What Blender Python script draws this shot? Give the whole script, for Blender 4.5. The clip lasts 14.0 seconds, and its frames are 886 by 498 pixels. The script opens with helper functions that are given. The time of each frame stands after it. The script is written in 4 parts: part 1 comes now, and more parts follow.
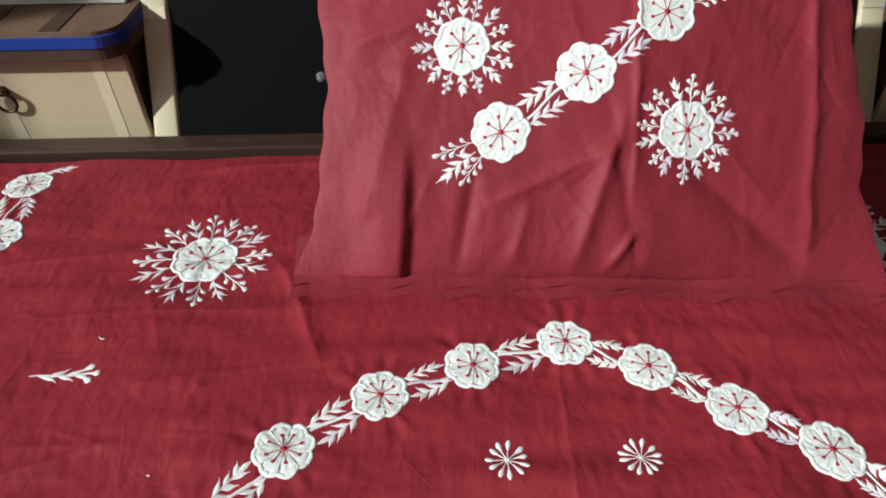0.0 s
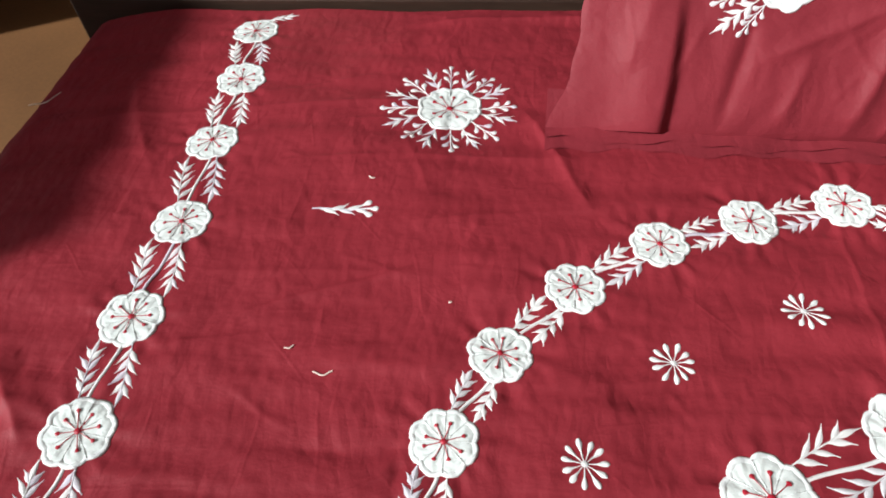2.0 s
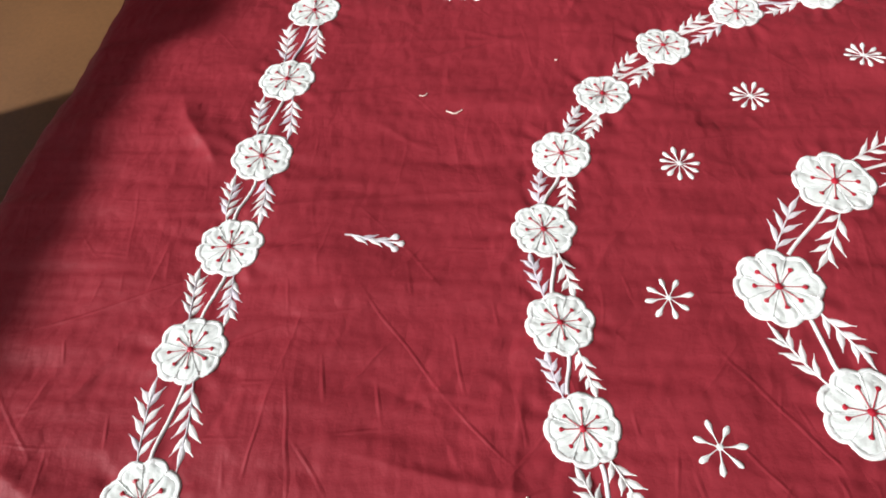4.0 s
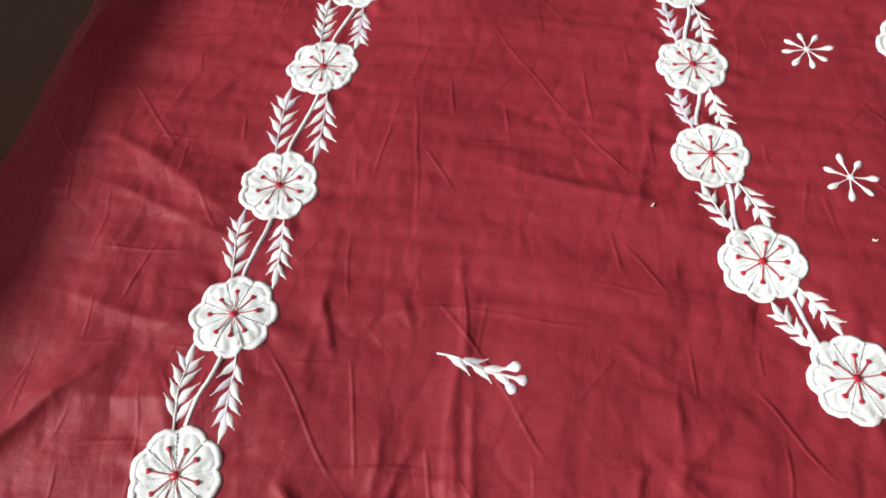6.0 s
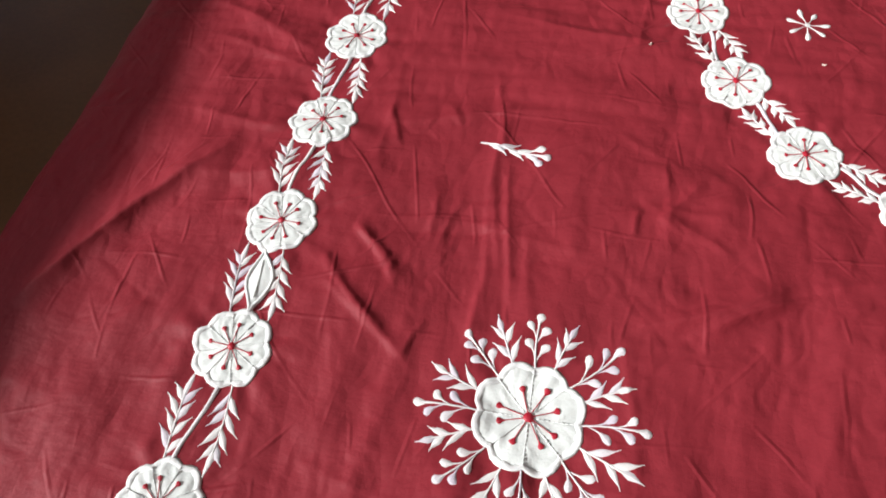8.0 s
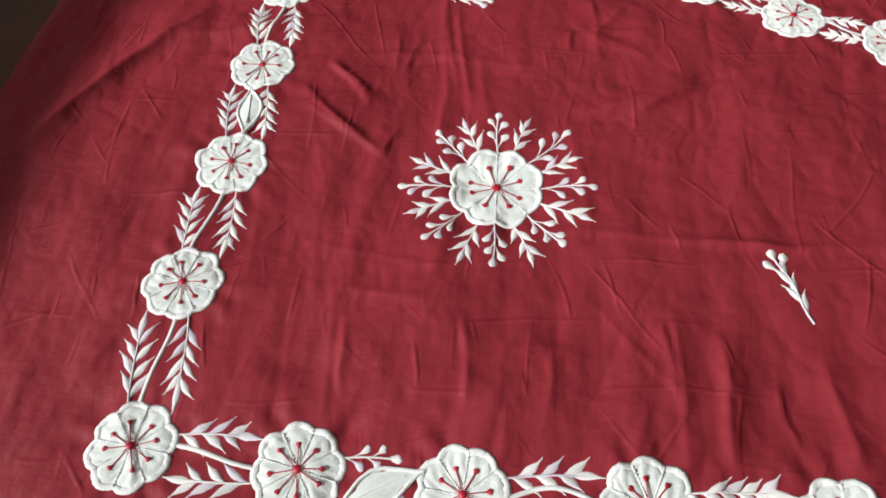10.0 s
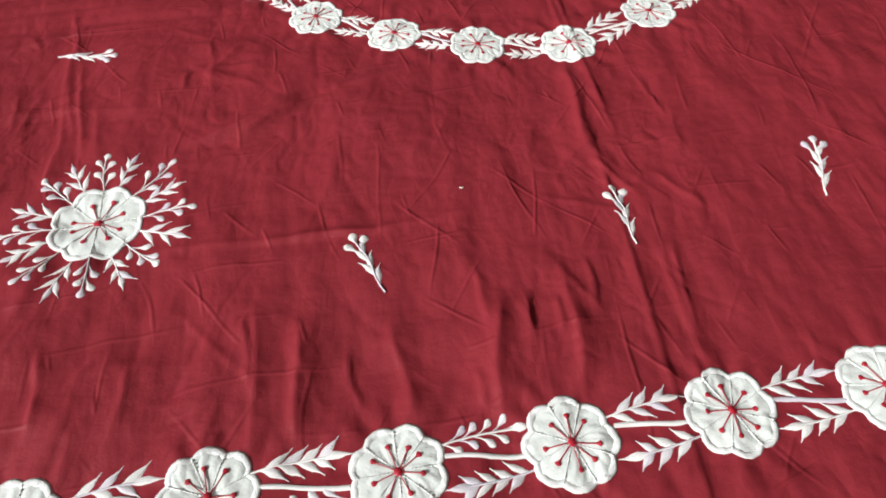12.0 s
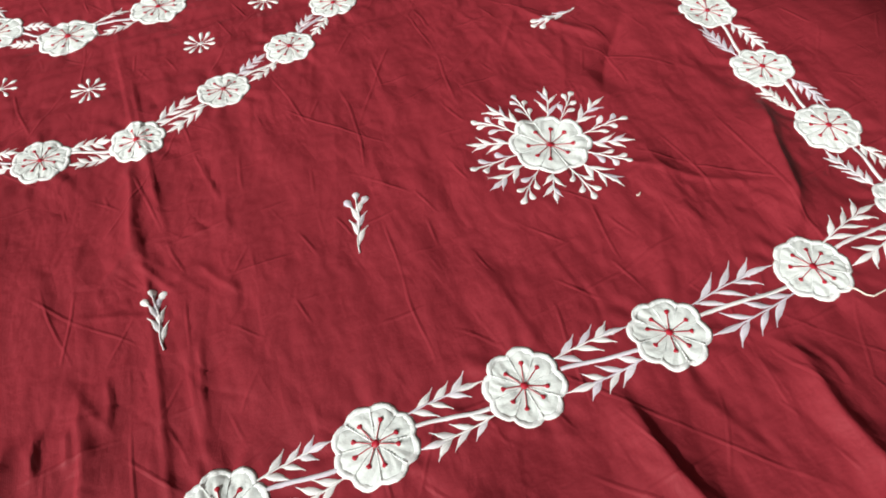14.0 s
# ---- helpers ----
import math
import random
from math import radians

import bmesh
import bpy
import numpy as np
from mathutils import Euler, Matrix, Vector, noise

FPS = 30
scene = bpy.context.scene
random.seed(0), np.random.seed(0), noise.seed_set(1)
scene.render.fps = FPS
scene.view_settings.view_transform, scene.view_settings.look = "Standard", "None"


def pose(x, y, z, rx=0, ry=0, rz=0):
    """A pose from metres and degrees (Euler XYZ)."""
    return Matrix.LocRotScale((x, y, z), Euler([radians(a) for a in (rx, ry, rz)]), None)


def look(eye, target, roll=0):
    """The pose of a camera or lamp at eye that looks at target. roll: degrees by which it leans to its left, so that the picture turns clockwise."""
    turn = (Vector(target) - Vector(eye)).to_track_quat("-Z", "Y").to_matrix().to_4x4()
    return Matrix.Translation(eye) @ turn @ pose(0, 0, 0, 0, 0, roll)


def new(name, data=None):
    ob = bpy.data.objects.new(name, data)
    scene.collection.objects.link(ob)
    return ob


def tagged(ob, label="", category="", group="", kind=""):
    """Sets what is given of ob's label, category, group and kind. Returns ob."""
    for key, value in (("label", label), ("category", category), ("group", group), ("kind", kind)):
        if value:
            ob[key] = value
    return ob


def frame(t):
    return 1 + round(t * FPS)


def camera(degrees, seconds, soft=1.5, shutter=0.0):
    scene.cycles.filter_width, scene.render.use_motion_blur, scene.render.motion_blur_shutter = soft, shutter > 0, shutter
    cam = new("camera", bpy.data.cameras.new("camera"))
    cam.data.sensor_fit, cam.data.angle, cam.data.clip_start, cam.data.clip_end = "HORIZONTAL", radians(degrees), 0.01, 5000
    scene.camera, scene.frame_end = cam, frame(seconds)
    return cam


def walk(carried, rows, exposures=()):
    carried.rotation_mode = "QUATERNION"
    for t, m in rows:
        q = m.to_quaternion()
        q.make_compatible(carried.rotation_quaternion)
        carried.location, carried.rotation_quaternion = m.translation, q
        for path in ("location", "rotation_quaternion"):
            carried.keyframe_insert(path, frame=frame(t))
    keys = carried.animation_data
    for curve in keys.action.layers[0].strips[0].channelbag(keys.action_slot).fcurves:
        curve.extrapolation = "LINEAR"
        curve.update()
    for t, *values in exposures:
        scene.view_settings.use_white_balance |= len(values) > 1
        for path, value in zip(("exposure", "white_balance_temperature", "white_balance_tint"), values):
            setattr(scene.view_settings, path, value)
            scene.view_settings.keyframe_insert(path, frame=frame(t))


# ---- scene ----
cam = camera(68.7, 14.0, soft=1.8)
PATH = [
    (0, (-0.015, 0.024, 1.113), (0.011, 1.508, -0.228), -0.6),
    (0.5, (-0.068, 0.025, 1.091), (-0.005, 1.393, -0.366), 2.9),
    (1, (-0.137, 0.009, 1.087), (-0.163, 1.361, -0.386), 2.5),
    (1.5, (-0.193, -0.001, 1.076), (-0.281, 1.298, -0.442), 0.5),
    (2, (-0.268, -0.026, 1.077), (-0.422, 1.228, -0.474), -3.4),
    (2.5, (-0.314, -0.099, 1.078), (-0.56, 1.077, -0.521), -8.5),
    (2.7, (-0.336, -0.128, 1.084), (-0.566, 1.026, -0.534), -7.8),
    (4.8, (-0.378, -0.346, 1.021), (-0.594, 0.666, -0.691), -8.3),
    (5, (-0.394, -0.357, 1.005), (-0.617, 0.628, -0.722), -8.1),
    (5.5, (-0.418, -0.409, 0.988), (-0.687, 0.502, -0.771), -8.5),
    (6, (-0.425, -0.467, 0.991), (-0.732, 0.388, -0.791), -9.8),
    (6.5, (-0.413, -0.529, 1.0), (-0.717, 0.37, -0.761), -6.8),
    (7, (-0.411, -0.599, 1.011), (-0.78, 0.306, -0.734), -9.5),
    (7.5, (-0.394, -0.665, 1.015), (-0.713, 0.26, -0.729), -8.0),
    (8, (-0.396, -0.732, 1.023), (-0.765, 0.198, -0.708), -10.1),
    (8.5, (-0.408, -0.783, 1.015), (-0.71, 0.135, -0.736), -8.2),
    (8.7, (-0.42, -0.797, 1.012), (-0.674, 0.098, -0.759), -7.7),
    (10.8, (-0.314, -1.036, 1.008), (-0.433, 0.071, -0.654), -3.6),
    (11, (-0.279, -1.043, 1.01), (-0.341, 0.097, -0.632), -3.8),
    (11.5, (-0.212, -1.03, 0.995), (-0.151, 0.132, -0.631), -4.4),
    (12, (-0.116, -1.025, 0.98), (0.012, 0.157, -0.628), -1.7),
    (12.5, (-0.023, -1.039, 0.992), (0.161, 0.155, -0.602), -2.2),
    (13, (0.067, -1.048, 1.019), (0.347, 0.133, -0.57), -3.3),
    (13.5, (0.159, -1.053, 1.02), (0.546, 0.112, -0.559), -3.1),
    (14, (0.247, -1.064, 1.017), (0.649, 0.078, -0.574), -4.5),
]
walk(cam, [(t, look(eye, target, roll)) for t, eye, target, roll in PATH],
     [(0, 0.0, 6250, 3), (1.5, 0.14, 6250, 4), (2.5, 0.32, 6300, 5), (5.5, 0.26, 6450, 10), (8.0, 0.24, 6500, 10), (8.7, 0.20, 6500, 10),
      (11.0, -0.06, 6500, 4), (12.5, 0.14, 6500, 7), (14, 0.16, 6550, 5)])

# ---- world and light ----
world = bpy.data.worlds.new("sky")
scene.world = world
world.use_nodes = True
wn = world.node_tree.nodes
sky = wn.new("ShaderNodeTexSky")
sky.sky_type, sky.sun_disc, sky.sun_elevation, sky.sun_rotation = "NISHITA", False, radians(29.6), radians(244)
world.node_tree.links.new(sky.outputs[0], wn["Background"].inputs[0])
wn["Background"].inputs[1].default_value = 0.08


def area(name, m, sx, sy, power, colour):
    data = bpy.data.lights.new(name, "AREA")
    data.shape, data.size, data.size_y, data.energy, data.color = "RECTANGLE", sx, sy, power, colour
    ob = new(name, data)
    ob.matrix_world = m
    return ob


# soft daylight through an assumed window beside the bed, and an added overhead fill
sun_data = bpy.data.lights.new("daylight", "SUN")
sun_data.energy, sun_data.angle, sun_data.color = 5.0, radians(1.6), (1.0, 0.985, 0.97)
daylight = new("daylight", sun_data)
daylight.matrix_world = look((-4.6, -2.2, 3.4), (0.0, 0.0, 0.5))
area("overhead_fill", look((0.0, -0.1, 2.6), (0.0, -0.1, 0.0)), 0.5, 0.5, 4, (1.0, 0.97, 0.95))
area("window_daylight", look((-2.29, -1.3, 2.03), (0.0, -1.3, 1.5)), 3.1, 1.1, 9, (0.97, 0.985, 1.0))


# ---- materials ----
def material(name, colour, rough=0.6, metal=0.0, spec=0.5, vary=0.12, scale=8.0, fine=220.0, bump=0.25, depth=0.001, sheen=0.0, stretch=(1, 1, 1)):
    """A surface with two scales of colour variation and fine relief."""
    mat = bpy.data.materials.new(name)
    mat.use_nodes = True
    n, l = mat.node_tree.nodes, mat.node_tree.links
    b = n["Principled BSDF"]
    co = n.new("ShaderNodeTexCoord")
    mp = n.new("ShaderNodeMapping")
    mp.inputs["Scale"].default_value = stretch
    l.new(co.outputs["Object"], mp.inputs[0])
    big, small = n.new("ShaderNodeTexNoise"), n.new("ShaderNodeTexNoise")
    for tex, s, d in ((big, scale, 5), (small, fine, 3)):
        tex.inputs["Scale"].default_value, tex.inputs["Detail"].default_value = s, d
        l.new(mp.outputs[0], tex.inputs["Vector"])
    mix = n.new("ShaderNodeMix")
    mix.data_type = "FLOAT"
    mix.inputs[0].default_value = 0.4
    l.new(big.outputs[0], mix.inputs[2])
    l.new(small.outputs[0], mix.inputs[3])
    ramp = n.new("ShaderNodeValToRGB")
    ramp.color_ramp.elements[0].position, ramp.color_ramp.elements[1].position = 0.32, 0.68
    ramp.color_ramp.elements[0].color = (*[c * (1 - vary) for c in colour], 1)
    ramp.color_ramp.elements[1].color = (*[min(1, c * (1 + vary)) for c in colour], 1)
    l.new(mix.outputs[0], ramp.inputs[0])
    l.new(ramp.outputs[0], b.inputs["Base Color"])
    b.inputs["Roughness"].default_value, b.inputs["Metallic"].default_value = rough, metal
    b.inputs["Specular IOR Level"].default_value = spec
    if sheen:
        b.inputs["Sheen Weight"].default_value, b.inputs["Sheen Roughness"].default_value = sheen, 0.4
    bm = n.new("ShaderNodeBump")
    bm.inputs["Strength"].default_value, bm.inputs["Distance"].default_value = bump, depth
    l.new(small.outputs[0], bm.inputs["Height"])
    l.new(bm.outputs[0], b.inputs["Normal"])
    return mat


def cloth(name, colour, rough, spec, sheen, crumple=1.0):
    """Woven cotton: fine crossed threads, slubs, soft crumples and faint wear."""
    mat = material(name, colour, rough, 0, spec, 0.10, 5.0, 420.0, 0.35, 0.0005, sheen)
    n, l = mat.node_tree.nodes, mat.node_tree.links
    b = n["Principled BSDF"]
    first = b.inputs["Normal"].links[0].from_node
    co = n["Texture Coordinate"]
    waves = []
    for d in ("X", "Y"):
        w = n.new("ShaderNodeTexWave")
        w.wave_type, w.bands_direction = "BANDS", d
        w.inputs["Scale"].default_value, w.inputs["Distortion"].default_value, w.inputs["Detail"].default_value = 260, 2.5, 2
        l.new(co.outputs["Object"], w.inputs["Vector"])
        waves.append(w)
    add = n.new("ShaderNodeMath")
    add.operation = "ADD"
    l.new(waves[0].outputs["Fac"], add.inputs[0])
    l.new(waves[1].outputs["Fac"], add.inputs[1])
    weave = n.new("ShaderNodeBump")
    weave.inputs["Strength"].default_value, weave.inputs["Distance"].default_value = 0.12, 0.0004
    l.new(add.outputs[0], weave.inputs["Height"])
    l.new(first.outputs[0], weave.inputs["Normal"])
    # sharp creases between flat facets, at two sizes, fading in and out over the cloth
    shift = n.new("ShaderNodeTexNoise")
    shift.inputs["Scale"].default_value = 6
    l.new(co.outputs["Object"], shift.inputs["Vector"])
    warp = n.new("ShaderNodeVectorMath")
    warp.operation = "MULTIPLY_ADD"
    warp.inputs[1].default_value = (0.05, 0.05, 0.05)
    l.new(shift.outputs["Color"], warp.inputs[0])
    l.new(co.outputs["Object"], warp.inputs[2])
    total = None
    for cells, tall, stretch, turn in ((7.0, 0.008 * crumple, 0.55, 0.5), (19.0, 0.0034 * crumple, 0.5, -0.3), (40.0, 0.0016 * crumple, 0.6, 0.2)):
        mp = n.new("ShaderNodeMapping")
        mp.inputs["Rotation"].default_value, mp.inputs["Scale"].default_value = (0, 0, turn), (1, stretch, 1)
        l.new(warp.outputs[0], mp.inputs[0])
        vor = n.new("ShaderNodeTexVoronoi")
        vor.feature = "DISTANCE_TO_EDGE"
        vor.inputs["Scale"].default_value = cells
        l.new(mp.outputs[0], vor.inputs["Vector"])
        fade = n.new("ShaderNodeTexNoise")
        fade.inputs["Scale"].default_value, fade.inputs["Detail"].default_value = cells * 0.45, 1
        l.new(mp.outputs[0], fade.inputs["Vector"])
        span = n.new("ShaderNodeMapRange")
        span.interpolation_type = "SMOOTHSTEP"
        span.inputs[1].default_value, span.inputs[2].default_value, span.inputs[3].default_value, span.inputs[4].default_value = 0.42, 0.64, tall * 0.12, tall
        l.new(fade.outputs[0], span.inputs[0])
        mul = n.new("ShaderNodeMath")
        mul.operation = "MULTIPLY"
        l.new(vor.outputs["Distance"], mul.inputs[0])
        l.new(span.outputs[0], mul.inputs[1])
        if total is None:
            total = mul
        else:
            more = n.new("ShaderNodeMath")
            more.operation = "ADD"
            l.new(total.outputs[0], more.inputs[0])
            l.new(mul.outputs[0], more.inputs[1])
            total = more
    # soft dimples and streaks along both threads
    for cells, tall, sx, sy in ((24.0, 0.0026, 1.0, 0.35), (26.0, 0.0018, 0.3, 1.0), (70.0, 0.0008, 1.0, 0.4), (150.0, 0.0004, 0.5, 1.0)):
        mp = n.new("ShaderNodeMapping")
        mp.inputs["Scale"].default_value, mp.inputs["Rotation"].default_value = (sx, sy, 1), (0, 0, 0.12 if sx > sy else -0.05)
        l.new(warp.outputs[0], mp.inputs[0])
        tex = n.new("ShaderNodeTexNoise")
        tex.inputs["Scale"].default_value, tex.inputs["Detail"].default_value = cells, 3
        l.new(mp.outputs[0], tex.inputs["Vector"])
        mul = n.new("ShaderNodeMath")
        mul.operation = "MULTIPLY_ADD"
        mul.inputs[1].default_value = tall * crumple
        l.new(tex.outputs[0], mul.inputs[0])
        l.new(total.outputs[0], mul.inputs[2])
        total = mul
    # straight pressed creases, short and in loose patches, along a few directions
    place = n.new("ShaderNodeSeparateXYZ")
    l.new(co.outputs["Object"], place.inputs[0])
    packed = n.new("ShaderNodeMapRange")             # more of them towards the foot
    packed.interpolation_type = "SMOOTHSTEP"
    packed.inputs[1].default_value, packed.inputs[2].default_value, packed.inputs[3].default_value, packed.inputs[4].default_value = -0.15, 0.15, 1.0, 0.3
    l.new(place.outputs["Y"], packed.inputs[0])
    for turn, cells, tall in ((0.10, 15.0, 0.0006), (-0.22, 22.0, 0.0006), (0.62, 13.0, 0.0006), (-0.75, 14.0, 0.0006), (1.50, 16.0, 0.0006), (1.15, 10.0, 0.0006)):
        mp = n.new("ShaderNodeMapping")
        mp.inputs["Rotation"].default_value, mp.inputs["Location"].default_value = (0, 0, turn), (turn * 3.1, turn * 1.7, 0)
        l.new(co.outputs["Object"], mp.inputs[0])
        bend = n.new("ShaderNodeTexNoise")
        bend.inputs["Scale"].default_value = 3.5
        l.new(mp.outputs[0], bend.inputs["Vector"])
        axis = n.new("ShaderNodeSeparateXYZ")
        l.new(mp.outputs[0], axis.inputs[0])
        across = n.new("ShaderNodeMath")
        across.operation = "MULTIPLY_ADD"
        across.inputs[1].default_value = 0.06
        l.new(bend.outputs[0], across.inputs[0])
        l.new(axis.outputs["X"], across.inputs[2])
        vor = n.new("ShaderNodeTexVoronoi")
        vor.voronoi_dimensions, vor.feature = "1D", "DISTANCE_TO_EDGE"
        vor.inputs["Scale"].default_value = cells
        l.new(across.outputs[0], vor.inputs["W"])
        squeeze = n.new("ShaderNodeMapping")
        squeeze.inputs["Scale"].default_value = (1, 0.65, 1)
        l.new(mp.outputs[0], squeeze.inputs[0])
        fade = n.new("ShaderNodeTexNoise")
        fade.inputs["Scale"].default_value, fade.inputs["Detail"].default_value = cells * 1.1, 1
        l.new(squeeze.outputs[0], fade.inputs["Vector"])
        span = n.new("ShaderNodeMapRange")
        span.interpolation_type = "SMOOTHSTEP"
        span.inputs[1].default_value, span.inputs[2].default_value, span.inputs[3].default_value, span.inputs[4].default_value = 0.53, 0.70, 0, tall * crumple
        l.new(fade.outputs[0], span.inputs[0])
        some = n.new("ShaderNodeMath")
        some.operation = "MULTIPLY"
        l.new(span.outputs[0], some.inputs[0])
        l.new(packed.outputs[0], some.inputs[1])
        line = n.new("ShaderNodeMapRange")
        line.interpolation_type = "SMOOTHSTEP"
        line.inputs[1].default_value, line.inputs[2].default_value, line.inputs[3].default_value, line.inputs[4].default_value = 0, 0.0030 * cells, 1, 0
        l.new(vor.outputs["Distance"], line.inputs[0])
        mul = n.new("ShaderNodeMath")
        mul.operation = "MULTIPLY_ADD"
        l.new(line.outputs[0], mul.inputs[0])
        l.new(some.outputs[0], mul.inputs[1])
        l.new(total.outputs[0], mul.inputs[2])
        total = mul
    crease = n.new("ShaderNodeBump")
    crease.inputs["Strength"].default_value, crease.inputs["Distance"].default_value = 1.0, 1.0
    l.new(total.outputs[0], crease.inputs["Height"])
    l.new(crease.outputs[0], first.inputs["Normal"])
    l.new(weave.outputs[0], b.inputs["Normal"])
    return mat


MAROON = cloth("maroon_cotton", (0.240, 0.0218, 0.0320), 0.56, 0.14, 0.0)
CASE = cloth("maroon_pillow_cotton", (0.215, 0.0225, 0.0330), 0.58, 0.18, 0.03, 0.75)
PATCH = material("white_applique_cotton", (0.72, 0.76, 0.74), 0.85, 0, 0.15, 0.05, 40, 420, 0.5, 0.0008)
THREAD = material("white_satin_thread", (0.80, 0.82, 0.815), 0.6, 0, 0.25, 0.06, 60, 700, 0.6, 0.0007)
SPRIG = material("white_thread_sheen_tint", (0.80, 0.79, 0.80), 0.55, 0, 0.3, 0.06, 60, 700, 0.6, 0.0007)
# lilac tint per object, painted in place of the satin's directional sheen
sn, sl = SPRIG.node_tree.nodes, SPRIG.node_tree.links
sb = sn["Principled BSDF"]
tone = sn.new("ShaderNodeMix")
tone.data_type, tone.blend_type = "RGBA", "MULTIPLY"
tone.inputs[0].default_value = 1.0
who = sn.new("ShaderNodeObjectInfo")
ramp = sn.new("ShaderNodeValToRGB")
ramp.color_ramp.elements[0].position, ramp.color_ramp.elements[0].color = 0.45, (0.98, 0.98, 0.96, 1)
ramp.color_ramp.elements[1].position, ramp.color_ramp.elements[1].color = 1.0, (0.76, 0.71, 0.80, 1)
sl.new(who.outputs["Random"], ramp.inputs[0])
if sb.inputs["Base Color"].links:
    sl.new(sb.inputs["Base Color"].links[0].from_socket, tone.inputs[6])
sl.new(ramp.outputs[0], tone.inputs[7])
sl.new(tone.outputs[2], sb.inputs["Base Color"])
for mat in (THREAD, SPRIG):                     # fine ribs of the satin stitches
    tn, tl = mat.node_tree.nodes, mat.node_tree.links
    rib = tn.new("ShaderNodeTexWave")
    rib.wave_type, rib.bands_direction = "BANDS", "DIAGONAL"
    rib.inputs["Scale"].default_value, rib.inputs["Distortion"].default_value = 430, 3.0
    tl.new(tn["Texture Coordinate"].outputs["Object"], rib.inputs["Vector"])
    under = tn["Principled BSDF"].inputs["Normal"].links[0].from_socket
    ribs = tn.new("ShaderNodeBump")
    ribs.inputs["Strength"].default_value, ribs.inputs["Distance"].default_value = 0.35, 0.0003
    tl.new(rib.outputs["Fac"], ribs.inputs["Height"])
    tl.new(under, ribs.inputs["Normal"])
    tl.new(ribs.outputs[0], tn["Principled BSDF"].inputs["Normal"])
RED = material("red_satin_thread", (0.40, 0.012, 0.03), 0.45, 0, 0.5, 0.15, 80, 900, 0.4, 0.0005)
WOOD = material("dark_stained_wood", (0.045, 0.024, 0.017), 0.42, 0, 0.5, 0.35, 3, 30, 0.2, 0.001, 0, (1, 12, 12))
BEIGE = material("beige_laminate", (0.56, 0.46, 0.30), 0.5, 0, 0.4, 0.06, 6, 150, 0.1, 0.0005)
PALE = material("pale_laminate", (0.68, 0.58, 0.42), 0.5, 0, 0.4, 0.05, 6, 150, 0.1, 0.0005)
BROWN = material("brown_laminate", (0.17, 0.105, 0.07), 0.45, 0, 0.5, 0.2, 5, 60, 0.1, 0.0005, 0, (10, 1, 1))
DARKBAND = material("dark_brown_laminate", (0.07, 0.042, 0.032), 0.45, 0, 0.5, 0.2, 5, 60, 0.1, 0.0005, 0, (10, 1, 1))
BLUE = material("blue_edging", (0.015, 0.05, 0.30), 0.4, 0, 0.5, 0.1, 10, 120, 0.1, 0.0004)
BLACK = material("black_leatherette", (0.0028, 0.0032, 0.0034), 0.8, 0, 0.06, 0.25, 12, 350, 0.35, 0.0008)
CREAM = material("cream_leatherette", (0.62, 0.55, 0.38), 0.5, 0, 0.45, 0.08, 9, 350, 0.3, 0.0006)
BRONZE = material("dark_bronze", (0.09, 0.05, 0.03), 0.35, 1.0, 0.5, 0.3, 40, 300, 0.1, 0.0003)
PAPER = material("newsprint", (0.66, 0.65, 0.60), 0.8, 0, 0.2, 0.08, 30, 300, 0.1, 0.0003)
YELLOW = material("yellow_print", (0.70, 0.48, 0.03), 0.7, 0, 0.2, 0.15, 30, 300, 0.1, 0.0003)
FLOOR = material("brown_floor", (0.17, 0.076, 0.027), 0.6, 0, 0.4, 0.2, 4, 90, 0.2, 0.001)
WALL = material("tan_wall_paint", (0.33, 0.22, 0.125), 0.8, 0, 0.3, 0.05, 2, 120, 0.2, 0.001)
WHITE = material("white_ceiling_paint", (0.8, 0.8, 0.78), 0.85, 0, 0.3, 0.04, 2, 120, 0.2, 0.001)
MATTRESS = material("mattress_ticking", (0.5, 0.47, 0.44), 0.8, 0, 0.2, 0.1, 10, 200, 0.2, 0.001)
LINT = material("pale_lint", (0.75, 0.62, 0.55), 0.8, 0, 0.2, 0.1, 50, 500, 0.1, 0.0003)

GLASS = bpy.data.materials.new("crystal")
GLASS.use_nodes = True
gb = GLASS.node_tree.nodes["Principled BSDF"]
gb.inputs["Transmission Weight"].default_value, gb.inputs["Roughness"].default_value, gb.inputs["IOR"].default_value = 0.85, 0.05, 1.5
gb.inputs["Base Color"].default_value = (0.9, 0.92, 0.95, 1)


# ---- building helpers ----
def mesh_object(name, verts, faces, mat, parent=None, label="", smooth=True):
    me = bpy.data.meshes.new(name)
    me.from_pydata([tuple(v) for v in verts], [], faces)
    me.materials.append(mat)
    if smooth:
        me.polygons.foreach_set("use_smooth", [True] * len(me.polygons))
    me.update()
    ob = new(name, me)
    if parent is not None:
        ob.parent = parent
    if label:
        ob["label"] = label
    return ob


def part(name, bm, mat, parent=None, label="", smooth=False):
    me = bpy.data.meshes.new(name)
    bmesh.ops.recalc_face_normals(bm, faces=bm.faces[:])
    bm.to_mesh(me)
    bm.free()
    me.materials.append(mat)
    if smooth:
        me.polygons.foreach_set("use_smooth", [True] * len(me.polygons))
    ob = new(name, me)
    if parent is not None:
        ob.parent = parent
    if label:
        ob["label"] = label
    return ob


